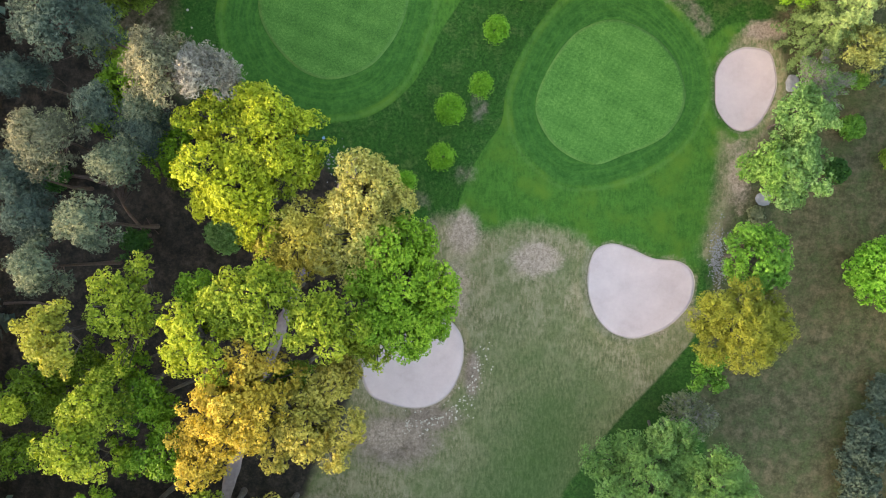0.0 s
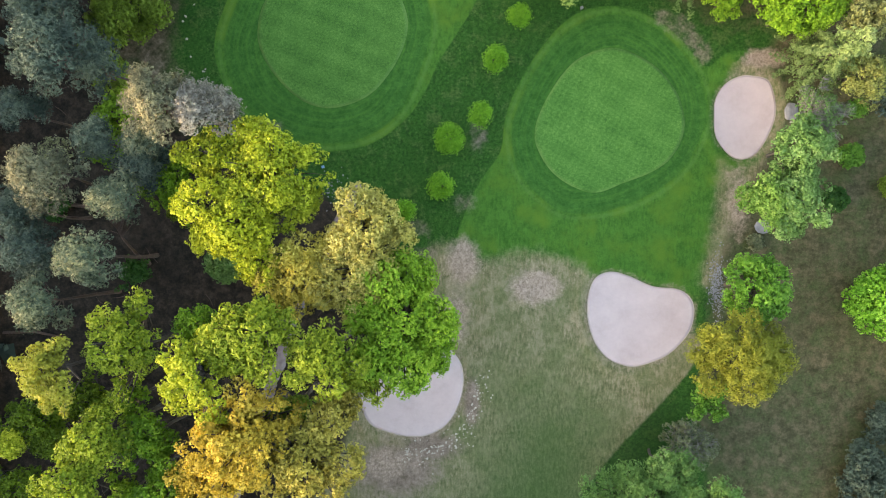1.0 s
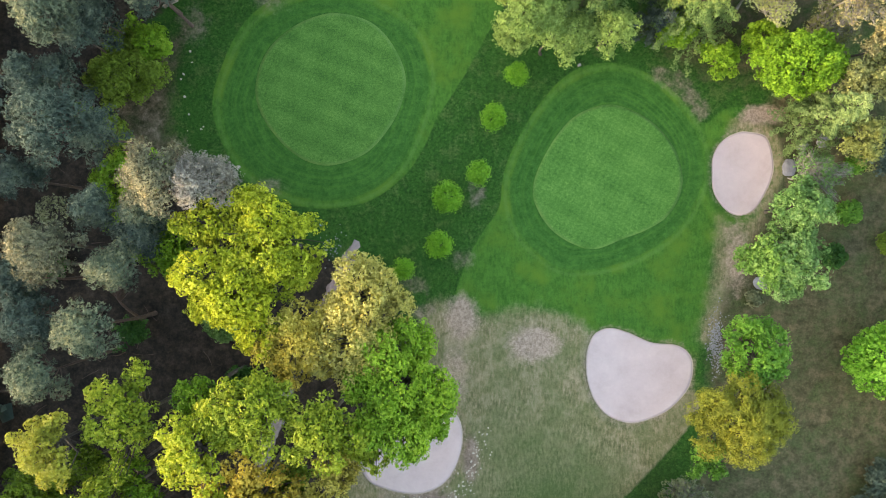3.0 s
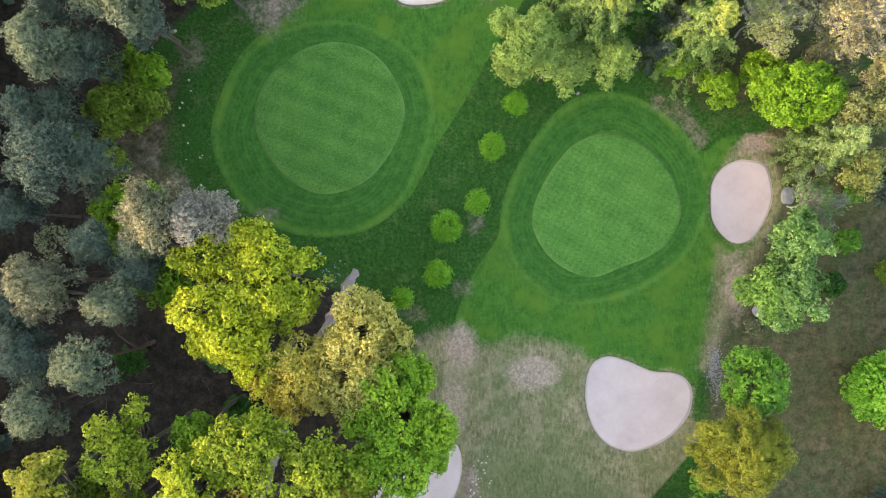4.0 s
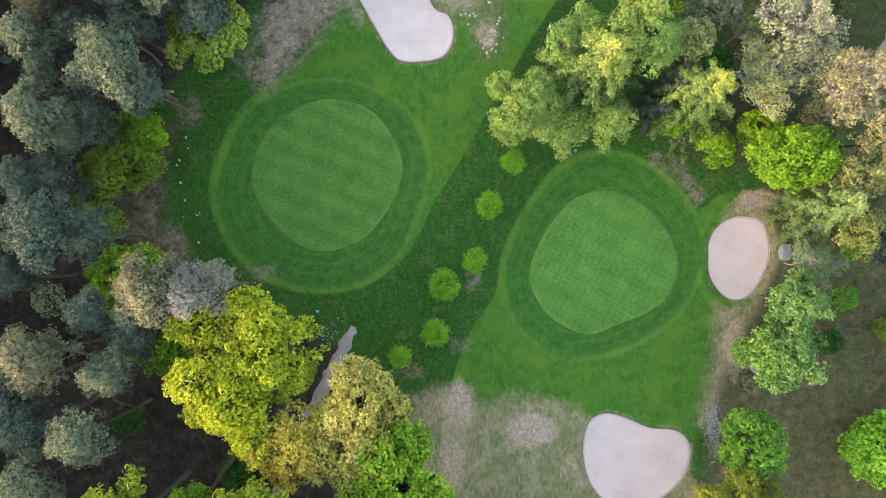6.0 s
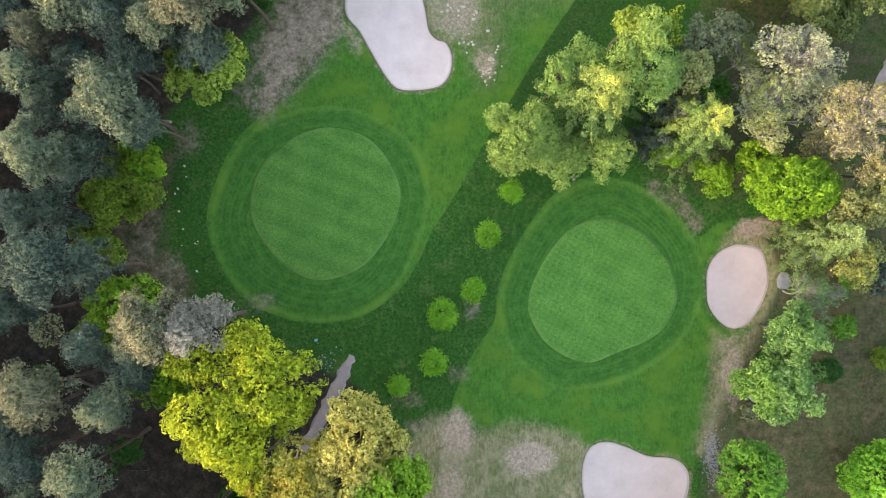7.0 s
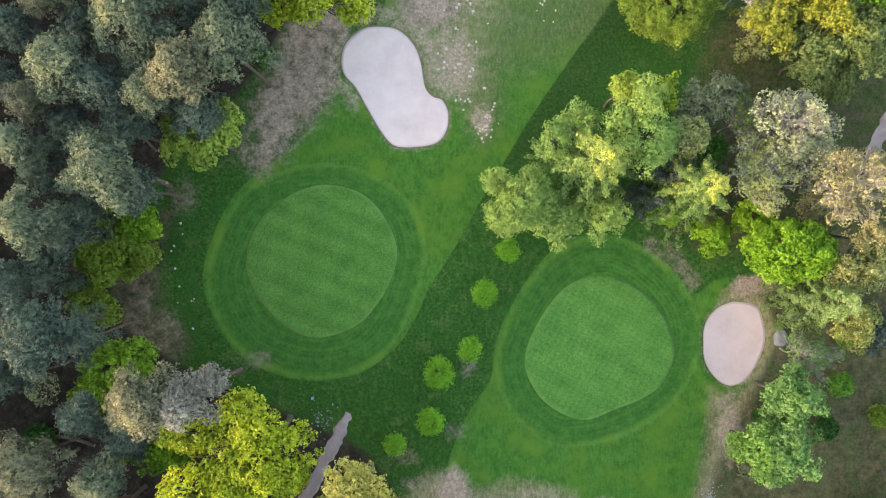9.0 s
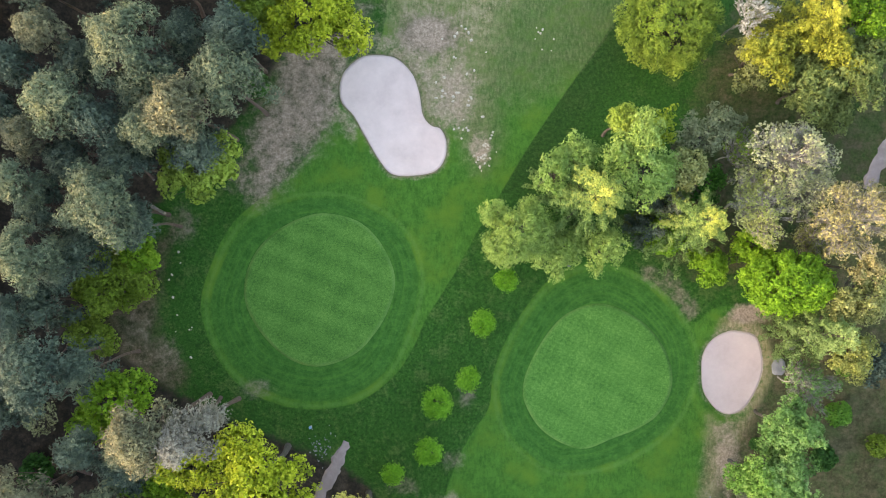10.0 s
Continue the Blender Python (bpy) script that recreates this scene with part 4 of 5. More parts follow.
pine(-38.5, 46.8, 17, 3.2, F_PINE, "tall blue-green pine with tufted crown over dark leaf litter")
pine(-47.6, 54.9, 16, 3.9, F_PINE, "tall blue-green pine with tufted crown over dark leaf litter")
pine(-50.6, 51.6, 22, 3.3, F_PINEGREEN, "grey-green pine with sunlit cream tufts")
pine(-49.8, 42.6, 22, 4.4, F_PINEGREEN, "grey-green pine with sunlit cream tufts")
pine(-48.3, 40.9, 17, 3.5, F_PINE, "tall blue-green pine with tufted crown over dark leaf litter")
pine(-52.2, 36.3, 14, 3.2, F_PINE, "tall blue-green pine with tufted crown over dark leaf litter")
pine(-53.8, 34.8, 18, 3.2, F_PINE, "tall blue-green pine with tufted crown over dark leaf litter")
pine(-32.7, 71.1, 16, 3.3, F_PINE, "tall blue-green pine with tufted crown over dark leaf litter")
pine(-45.4, 67.8, 17, 3.1, F_PINE, "tall blue-green pine with tufted crown over dark leaf litter")
pine(-34.5, 65.3, 17, 3.4, F_PINE, "tall blue-green pine with tufted crown over dark leaf litter")
pine(-40.0, 54.4, 17, 3.4, F_PINE, "tall blue-green pine with tufted crown over dark leaf litter")
pine(-50.5, 48.9, 17, 3.4, F_PINE, "tall blue-green pine with tufted crown over dark leaf litter")
pine(-54.8, 60.3, 18, 2.9, F_PINE, "tall blue-green pine with tufted crown over dark leaf litter")
pine(-46.6, 43.9, 15, 3.0, F_PINE, "tall blue-green pine with tufted crown over dark leaf litter")
pine(-49.8, 76.7, 20, 3.5, F_PINE, "tall blue-green pine with tufted crown over dark leaf litter")
pine(-43.7, 78.2, 20, 4.2, F_PINE, "tall blue-green pine with tufted crown over dark leaf litter")
pine(-35.2, 78.9, 20, 4.2, F_PINEGREEN, "grey-green pine with sunlit cream tufts")
pine(-28.2, 79.1, 18, 4.0, F_PINE, "tall blue-green pine with tufted crown over dark leaf litter")

# undergrowth along the wood edge
shrub(-30.8, 54.1, 14, 5.7, F_LIMEPALE, "olive-yellow shrub at the edge of the wood")
shrub(-46.0, 39.7, 7, 5.4, F_OLIVE, "olive-yellow shrub at the edge of the wood")
shrub(-42.4, 42.5, 7, 3.9, F_SPRING, "bright lime-green shrub under the pines")
shrub(-47.0, 36.9, 9, 3.8, F_OLIVE, "olive-yellow shrub at the edge of the wood")
shrub(-50.8, 30.5, 5, 4.5, F_OLIVE, "olive-yellow shrub at the edge of the wood")
shrub(-44.3, 22.3, 12, 5.7, F_SPRING, "bright lime-green shrub under the pines")
shrub(-49.7, 18.3, 7, 3.2, F_SPRING, "bright lime-green shrub under the pines")
shrub(-26.5, 67.8, 4, 2.0, F_DEEP, "low dark green bush on the wood floor")
shrub(-48.9, 37.7, 6, 3.7, F_OLIVE, "olive-yellow shrub at the edge of the wood")
shrub(-46.0, 0.7, 5, 3.1, F_DEEP, "low dark green bush on the wood floor")
shrub(-58.7, 10.6, 4, 2.5, F_DEEP, "low dark green bush on the wood floor")
shrub(-30.6, -7.2, 4, 2.5, F_DEEP, "low dark green bush on the wood floor")
flowering(-58.3, 18.4, 4, 2.5, F_CREAM, "small white-flowering bush on the wood floor")
broadleaf(-17.3, 74.9, 14, 7.8, F_YELLOW, "yellow-green spreading tree at the wood edge", gap=0.1)
broadleaf(-24.6, 77.0, 12, 4.3, F_OLIVE, "olive-green tree at the wood edge")

# broadleaf trees of the southern wood
broadleaf(-38.6, -7.9, 22, 5.7, F_LIME, "tall oak with fresh yellow-green leaves", squash=(0.88, 1.12), wild=0.9, gap=0.3)
broadleaf(-39.4, -14.7, 18, 3.3, F_GREEN, "tall oak with fresh green leaves", wild=0.5, gap=0.18)
broadleaf(-36.4, -19.0, 20, 4.2, F_GREEN, "tall oak with fresh green leaves", wild=0.5, gap=0.18)
broadleaf(-28.7, -10.0, 25, 5.9, F_OAKGOLD, "tall oak with fresh yellow-green leaves", wild=0.5, gap=0.18)
broadleaf(-30.6, -5.3, 20, 2.6, F_GREEN, "tall oak with fresh green leaves", wild=0.5, gap=0.18)
broadleaf(-22.2, -5.4, 25, 6.1, F_LIME, "tall oak with fresh yellow-green leaves", wild=0.5, gap=0.18)
broadleaf(-14.7, -8.4, 24, 5.3, F_LIME, "tall oak with fresh yellow-green leaves", wild=0.5, gap=0.18)
broadleaf(-5.7, -4.7, 20.5, 8.7, F_OAKLIME, "tall oak with fresh green leaves", gap=0.02, wild=0.15, squash=(0.9, 1.12))
broadleaf(-10.3, -11.1, 18, 4.4, F_LIME, "tall oak with fresh yellow-green leaves", wild=0.5, gap=0.18)
broadleaf(-19.8, -16.5, 18, 3.6, F_OLIVE, "thin-leaved olive-green tree beside the footpath", wild=0.5, gap=0.18)
broadleaf(-24.5, -18.1, 26, 7.7, F_GOLD, "tall oak in golden-brown young leaf", wild=0.7, gap=0.32)
broadleaf(-17.1, -21.3, 22, 7.0, F_BRONZE, "tall oak in golden-brown young leaf", wild=0.5, gap=0.18)
broadleaf(-29.6, -25.1, 22, 4.5, F_GOLD, "tall oak in golden-brown young leaf", wild=0.5, gap=0.18)
broadleaf(-14.4, -17.6, 11, 4.1, F_BRONZE, "low golden-brown tree beside the bunker", wild=0.5, gap=0.18)
broadleaf(-46.9, -10.2, 24, 4.7, F_MUSTARD, "tall oak in pale olive-yellow leaf", wild=0.5, gap=0.18)
broadleaf(-54.0, -19.0, 15, 5.6, F_OAKGREEN, "tall oak with dull olive leaves")
broadleaf(-49.1, -16.3, 12, 4.7, F_OAKGREEN, "tall oak with dull olive leaves")
broadleaf(-55.5, -20.9, 16, 1.8, F_YELLOW, "tall oak with fresh yellow-green leaves")
broadleaf(-41.8, -18.8, 22, 4.2, F_LIME, "tall oak with fresh green leaves", wild=0.5, gap=0.18)
broadleaf(-44.4, -23.9, 23, 5.3, F_LIME, "tall oak with fresh green leaves", wild=0.5, gap=0.18)
broadleaf(-34.5, -25.6, 20, 4.5, F_GREEN, "tall oak with fresh green leaves", wild=0.5, gap=0.18)
broadleaf(-40.4, -27.0, 17, 3.2, F_GREEN, "tall oak with fresh green leaves", wild=0.5, gap=0.18)
broadleaf(-55.8, -27.2, 15, 4.0, F_OAKGREEN, "tall oak with dull olive leaves")
broadleaf(-40.9, -36.4, 20, 6.2, F_GREEN, "tall oak with fresh green leaves", wild=0.5, gap=0.18)
broadleaf(-30.8, -37.3, 21, 6.9, F_LIME, "tall oak with fresh yellow-green leaves", wild=0.5, gap=0.18)
broadleaf(-52.0, -38.9, 18, 5.6, F_OAKGREEN, "tall oak with dull olive leaves")
broadleaf(-22.7, -37.9, 18, 5.6, F_BRONZE, "tall oak in golden-brown young leaf", wild=0.5, gap=0.18)
broadleaf(-22.3, 13.5, 20, 7.5, F_YELLOW, "large yellow-leaved tree at the end of the footpath", gap=0.14, wild=0.35)
broadleaf(-26.1, 7.2, 21, 7.1, F_OAKYELLOW, "large yellow-leaved tree at the end of the footpath", wild=0.7, gap=0.3)
broadleaf(-30.1, 16.3, 18.5, 4.3, F_YELLOW, "large yellow-leaved tree at the end of the footpath", wild=0.8, gap=0.25)
broadleaf(-23.2, 2.7, 19, 4.1, F_OAKYELLOW, "large yellow-leaved tree at the end of the footpath", wild=0.6, gap=0.25)
broadleaf(-36.4, 12.9, 14, 4.6, F_SPRING, "lower lime-green tree beneath the yellow tree")
broadleaf(-38.2, 10.0, 8, 3.3, F_OAKGREEN, "low dull green tree beneath the yellow tree")
broadleaf(-10.1, 6.4, 19.5, 6.3, F_BEIGE, "large tree in tan young leaf over the footpath", step=0.46, size=0.18, per=5, wild=0.3, gap=0.16, bare=0.2)
broadleaf(-18.2, 0.8, 19, 6.1, F_BEIGEGOLD, "large tree in tan young leaf over the footpath", step=0.46, size=0.18, per=5, wild=0.3, gap=0.16, bare=0.2)
broadleaf(-11.6, 1.1, 19.5, 6.0, F_BEIGE, "large tree in tan young leaf over the footpath", step=0.46, size=0.18, per=5, wild=0.3, gap=0.16, bare=0.2)
broadleaf(-15.2, 0.8, 18, 3.9, F_BEIGEGOLD, "large tree in tan young leaf over the footpath", step=0.46, size=0.18, per=5, wild=0.3, gap=0.16, bare=0.2)
shrub(-33.2, 2.0, 4, 2.8, F_MINT, "low grey-green bush beneath the trees")

# young trees in the rough between the greens
sapling(10.5, 38.8, 4.2, 1.7, F_SAPLING, "small round young tree with bright green leaves")
sapling(7.1, 32.4, 4.2, 1.9, F_SAPLING, "small round young tree with bright green leaves")
sapling(4.9, 24.2, 4.2, 1.8, F_SAPLING, "small round young tree with bright green leaves")
sapling(0.4, 20.6, 4.2, 2.2, F_SAPLING, "small round young tree with bright green leaves")
sapling(-0.9, 13.6, 4.2, 2.0, F_SAPLING, "small round young tree with bright green leaves")
sapling(-6.2, 10.0, 3, 1.6, F_SAPLING, "small round young tree with bright green leaves")

# trees and shrubs of the eastern border
broadleaf(48.8, 18.7, 12, 4.5, F_MINT, "pale green leafy tree in a close group", wild=0.2, gap=0.12)
broadleaf(49.1, 14.1, 9, 4.5, F_MINT, "pale green leafy tree in a close group", wild=0.2, gap=0.12)
broadleaf(47.8, 10.7, 11.5, 5.1, F_MINT, "pale green leafy tree in a close group", wild=0.2, gap=0.12)
broadleaf(44.8, 11.1, 11, 4.6, F_MINTGREEN, "fresh green leafy tree in a close group", wild=0.2, gap=0.12)
broadleaf(42.6, -0.9, 12.5, 4.8, F_FRESH, "round tree with fresh green leaves", boughs=0, wild=0.3)
feathery(39.7, -9.6, 14.5, 7.4, F_MUSTARD, "round olive-yellow tree beside the bunker", gap=0.04, wild=0.15, patchy=0.08, share=(0.14, 0.2), stretch=1.3)
feathery(28.2, -31.9, 13, 8.2, F_MINT, "large pale green round tree", wild=0.6)
feathery(35.9, -31.4, 14.5, 5.8, F_MINT, "large pale green round tree", wild=0.4)
broadleaf(31.0, -26.1, 9, 3.4, F_MINT, "pale green leafy tree in a close group")
broadleaf(63.6, -3.1, 8, 5.3, F_SAPLING, "bushy bright green tree at the soil edge", boughs=0, wild=0.3)
broadleaf(48.5, 38.6, 12.6, 5.6, F_SPRING, "dense bright lime-green tree", squash=(1.08, 0.74), gap=0.0, boughs=0, lobe=0.8, share=(0.25, 0.3))
bare_tree(52.2, 23.9, 9, 4.7, F_MINT, "sparse pale tree with showing twigs")
shrub(38.5, -17.3, 4.5, 3.7, F_FRESH, "low green shrub beside the olive-yellow tree")
shrub(60.4, 18.6, 2.5, 1.9, F_FRESH, "low green shrub on bare soil")
shrub(58.2, 12.0, 2.5, 1.9, F_DEEP, "low dark green shrub on bare soil")
shrub(61.5, 25.7, 2.5, 1.5, F_FRESH, "low green shrub on bare soil")
shrub(63.0, 27.0, 7, 3.2, F_PINE, "dark blue-green conifer bush on bare soil")
shrub(66.2, 13.9, 3, 1.7, F_OLIVE, "low olive shrub on bare soil")
shrub(46.8, 5.5, 1, 1.2, F_GREY, "low grey-green bramble by the leafy trees")
shrub(48.6, 13.8, 1, 0.9, F_DEEP, "low grey-green bramble by the leafy trees")
shrub(35.8, -24.7, 5, 5.2, F_GREY, "leafless grey-brown shrub beneath the tree", bark=M_PALEBARK, twigs=8, bare=0.6)
shrub(62.8, -29.4, 4, 5.2, F_JUNIPER, "dull grey-green juniper bush on bare soil")
shrub(65.2, -20.9, 3.5, 3.7, F_JUNIPER, "dull grey-green juniper bush on bare soil")
shrub(61.8, -35.2, 4, 4.2, F_JUNIPER, "dull grey-green juniper bush on bare soil")

# trees of the northern grove
feathery(11.4, 45.7, 13.3, 5.1, F_LARCH, "soft pale green feathery tree")
feathery(9.6, 43.2, 9, 3.7, F_LARCH, "soft pale green feathery tree")
feathery(14.5, 42.7, 10, 3.5, F_LARCH, "soft pale green feathery tree")
feathery(15.9, 53.2, 13, 3.5, F_MINTPALE, "soft pale green tree behind the conifer")
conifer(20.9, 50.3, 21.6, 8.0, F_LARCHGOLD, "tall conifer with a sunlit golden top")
feathery(27.6, 52.9, 16, 5.5, F_MINTPALE, "soft pale green tree behind the conifer")
feathery(20.1, 56.0, 12, 3.6, F_MINTPALE, "soft pale green tree behind the conifer")
feathery(27.2, 58.0, 15, 3.4, F_LARCH, "soft pale green tree behind the conifer")
feathery(18.3, 43.6, 9, 4.2, F_LARCH, "soft pale green feathery tree")
feathery(23.2, 43.5, 10, 4.0, F_LARCH, "soft pale green feathery tree")
broadleaf(25.6, 60.6, 12, 2.2, F_LIMEPALE, "yellow-green tree in the grove")
broadleaf(30.3, 59.6, 12.5, 3.2, F_LIME, "yellow-green tree in the grove")
broadleaf(36.3, 58.7, 12, 4.1, F_GREY, "dull grey-green tree in the grove")
broadleaf(33.6, 53.8, 13.5, 2.7, F_TAN, "tan-olive tree in the grove")
bare_tree(42.8, 56.8, 10, 3.7, F_OLIVE, "thin olive-yellow tree in the grove")
broadleaf(40.7, 61.3, 9, 3.2, F_GREY, "dull grey-green tree in the grove")
shrub(39.5, 53.0, 6, 3.1, F_DEEPGREEN, "low deep green shrub between the trees")
shrub(34.7, 52.2, 6, 2.9, F_GREY, "low grey-green shrub between the trees")
conifer(35.2, 47.0, 18.0, 7.4, F_LARCHGOLD, "pale green conifer with a sunlit golden top")
conifer(33.5, 49.4, 10, 4.6, F_PINE, "dark grey-green conifer between the trees")
conifer(31.3, 45.8, 8, 3.7, F_PINE, "dark grey-green conifer between the trees")
shrub(33.5, 45.3, 6, 2.9, F_SPRING, "bright green shrub under the conifer")
shrub(40.4, 40.9, 6, 3.3, F_SPRING, "bright green shrub under the conifer")
shrub(46.2, 43.6, 6, 2.9, F_SPRING, "bright green shrub under the conifer")
bare_tree(48.1, 55.8, 14.5, 6.8, F_CREAM, "thin tree in cream blossom with pale twigs")
bare_tree(44.2, 49.5, 13, 5.4, F_CREAMGREEN, "thin tree in cream blossom with pale twigs", bare=0.15)
bare_tree(51.3, 51.1, 11.5, 4.4, F_CREAM, "thin tree in cream blossom with pale twigs")
bare_tree(55.3, 47.6, 16.8, 6.3, F_BUDS, "tall thin tree with pale twigs and tan buds", bare=0.2)
bare_tree(55.3, 44.8, 8, 4.9, F_TAN, "dull grey-green undergrowth tree in the grove")
broadleaf(57.7, 36.9, 13, 4.8, F_TAN, "tree in tan young leaf", step=0.46, size=0.18, per=5, wild=0.3, gap=0.16, bare=0.2)
broadleaf(57.8, 28.9, 10, 4.7, F_TANGOLD, "tree in golden tan young leaf", step=0.46, size=0.18, per=5, wild=0.3, gap=0.16, bare=0.2)
broadleaf(57.8, 40.7, 13, 3.1, F_BUDS, "tree in tan young leaf", step=0.46, size=0.18, per=5, wild=0.3, gap=0.16, bare=0.2)
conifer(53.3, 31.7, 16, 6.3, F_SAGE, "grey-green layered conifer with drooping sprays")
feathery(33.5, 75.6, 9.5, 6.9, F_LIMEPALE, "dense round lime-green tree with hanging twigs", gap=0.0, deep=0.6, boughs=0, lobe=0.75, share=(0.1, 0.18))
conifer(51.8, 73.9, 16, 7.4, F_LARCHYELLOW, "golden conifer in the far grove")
broadleaf(45.0, 69.9, 9, 4.0, F_TAN, "olive-yellow tree in the far grove")
broadleaf(52.3, 65.6, 11, 6.0, F_OLIVEDULL, "olive-yellow tree in the far grove")
broadleaf(57.7, 67.6, 12, 5.5, F_OLIVEDULL, "olive-yellow tree in the far grove")
broadleaf(46.7, 70.0, 11, 4.4, F_MUSTARD, "olive-yellow tree in the far grove")
broadleaf(54.2, 70.5, 12, 4.3, F_MUSTARD, "olive-yellow tree in the far grove")
broadleaf(58.9, 74.9, 12.5, 4.7, F_GREEN, "green tree in the far grove")
broadleaf(56.8, 63.0, 8, 4.1, F_OLIVEDULL, "olive-yellow tree in the far grove")
bare_tree(43.8, 75.7, 11, 3.6, F_WHITE, "small tree in white blossom")


# ---- unseen woods added beyond the course ----


def far_wood(name, spots, mat, label, seed):
    """Closed woodland added out of view round the course, one mass of trunks and crowns."""
    rng = np.random.default_rng(seed)
    crowns, trunks = [], []
    for x, y, h, r in spots:
        k = 11
        d = unit(rng.normal(size=(k, 3)) + np.array([0, 0, 0.3]))
        mid = np.array([x, y, h - 0.9 * r])
        lobes = mid + d * np.array([r * 0.62, r * 0.62, r * 0.75])
        crowns.append(leafy(rng, lobes, np.full(k, r * 0.42), mid, 0.9, 1.7, 0.85, 4, 0.65))
        # low leaf layers stop the low sun passing between the trunks
        low = np.array([[x, y, h * 0.45], [x + 1.5, y + 1.5, h * 0.22], [x - 1.5, y - 1.0, h * 0.1]])
        crowns.append(leafy(rng, low, np.array([r * 0.75, r * 0.7, r * 0.7]), low[0] - 9, 1.1, 2.6, 1.0, 3, 0.7))
        crowns.append(cores(rng, np.r_[lobes, low], np.r_[np.full(k, r * 0.42), np.full(3, r * 0.75)], 1.0, 0.8, 7))
        trunks.append(tube([(x, y, -0.2), (x, y, h * 0.5), (x, y, h * 0.9)], [0.35, 0.28, 0.08], 5))
    base = tagged(new(name), label, "woodland", kind="stuff")
    mesh_object("trunks", *joined(trunks), M_PINEBARK, base, True)
    v, q, tone = joined(crowns)
    head = mesh_object("crowns", v, q, mat, base)
    head.data.attributes.new("tone", "FLOAT", "POINT").data.foreach_set("value", tone.astype(np.float32))


def scatter(rng, xs, ys, step, h0, h1, r0, r1):
    return [(x + rng.normal() * 1.2, y + rng.normal() * 1.2, h0 + (h1 - h0) * rng.random(), r0 + (r1 - r0) * rng.random()) for x in np.arange(*xs, step) for y in np.arange(*ys, step)]


wr = np.random.default_rng(7)
# out of view to the west, added to keep the low sun off the ground
far_wood("unseen_pine_wood", scatter(wr, (-100, -68), (-60, 120), 9.5, 20, 23.5, 5.0, 6.2), F_PINE, "dense blue-green pine wood, unseen, added to shade the course", 11)
far_wood("oak_wood", scatter(wr, (-66, -12), (-85, -42), 9.5, 19, 24, 5.5, 7.0), F_GREEN, "dense green broadleaf wood beyond the course", 12)
far_wood("north_wood", scatter(wr, (-64, -24), (92, 125), 8.2, 19, 23, 5.0, 6.2), F_PINEGREEN, "dense grey-green pine wood beyond the course", 13)
far_wood("east_wood", scatter(wr, (84, 108), (-50, 110), 12.0, 12, 17, 5.5, 7.0), F_OLIVE, "olive broadleaf wood beyond the course", 14)

# ---- path, stones and small things ----


def strip(name, points, width, material, seed, lift=0.03):
    """A trodden way laid on the ground along a line, ragged at its sides."""
    rng = np.random.default_rng(seed)
    p = np.array(points, float)
    s = np.linspace(0, len(p) - 1, 14 * len(p))
    c = np.c_[np.interp(s, np.arange(len(p)), p[:, 0]), np.interp(s, np.arange(len(p)), p[:, 1])]
    for _ in range(10):
        c[1:-1] = (c[:-2] + 2 * c[1:-1] + c[2:]) / 4
    t = np.gradient(c, axis=0)
    t /= np.linalg.norm(t, axis=1)[:, None]
    side = np.c_[-t[:, 1], t[:, 0]]
    rows = []
    for f in (-1.05, -1, -0.5, 0, 0.5, 1, 1.05):
        o = f * width / 2 * np.clip(0.55 + s / s[-1] * 9, 0, 1) + (abs(f) >= 1) * np.sign(f) * np.convolve(rng.normal(size=len(c)), (0.25, 0.5, 0.25), "same") * 0.26
        q = c + side * o[:, None]
        rows.append(np.c_[q, relief(q[:, 0], q[:, 1]) + (lift if abs(f) <= 1 else -0.1) + 0.02 * (1 - abs(f))])
    n, i = len(c), np.arange(len(c) - 1)
    quads = np.concatenate([np.c_[k * n + i, (k + 1) * n + i, (k + 1) * n + i + 1, k * n + i + 1] for k in range(6)])
    return mesh_object(name, np.concatenate(rows), quads, material, None, True)


def boulder(name, x, y, size, material, label, category, group, squash=0.55, turn=0.0, long=1.0, kind=""):
    """An uneven rounded stone, bedded a little into the ground."""
    rng = fresh(x, y)
    bm = bmesh.new()
    bmesh.ops.create_icosphere(bm, subdivisions=2, radius=0.5)
    a, b = rng.normal(size=3) * 2, rng.random(3) * 6
    for v in bm.verts:
        f = 1 + 0.16 * math.sin(v.co.x * 5 + b[0]) + 0.14 * math.sin(v.co.y * 6 + b[1]) + 0.1 * math.sin(v.co.z * 7 + b[2])
        v.co = Vector((v.co.x * f * long, v.co.y * f, max(v.co.z * f * squash, -0.16)))
    me = bpy.data.meshes.new(name)
    bm.to_mesh(me)
    bm.free()
    me.materials.append(material)
    ob = new(name, me)
    ob.location = (x, y, float(relief(np.array(x), np.array(y))) + 0.1 * size)
    ob.scale, ob.rotation_euler = (size, size, size), (0, 0, turn)
    return tagged(ob, label, category, group, kind)


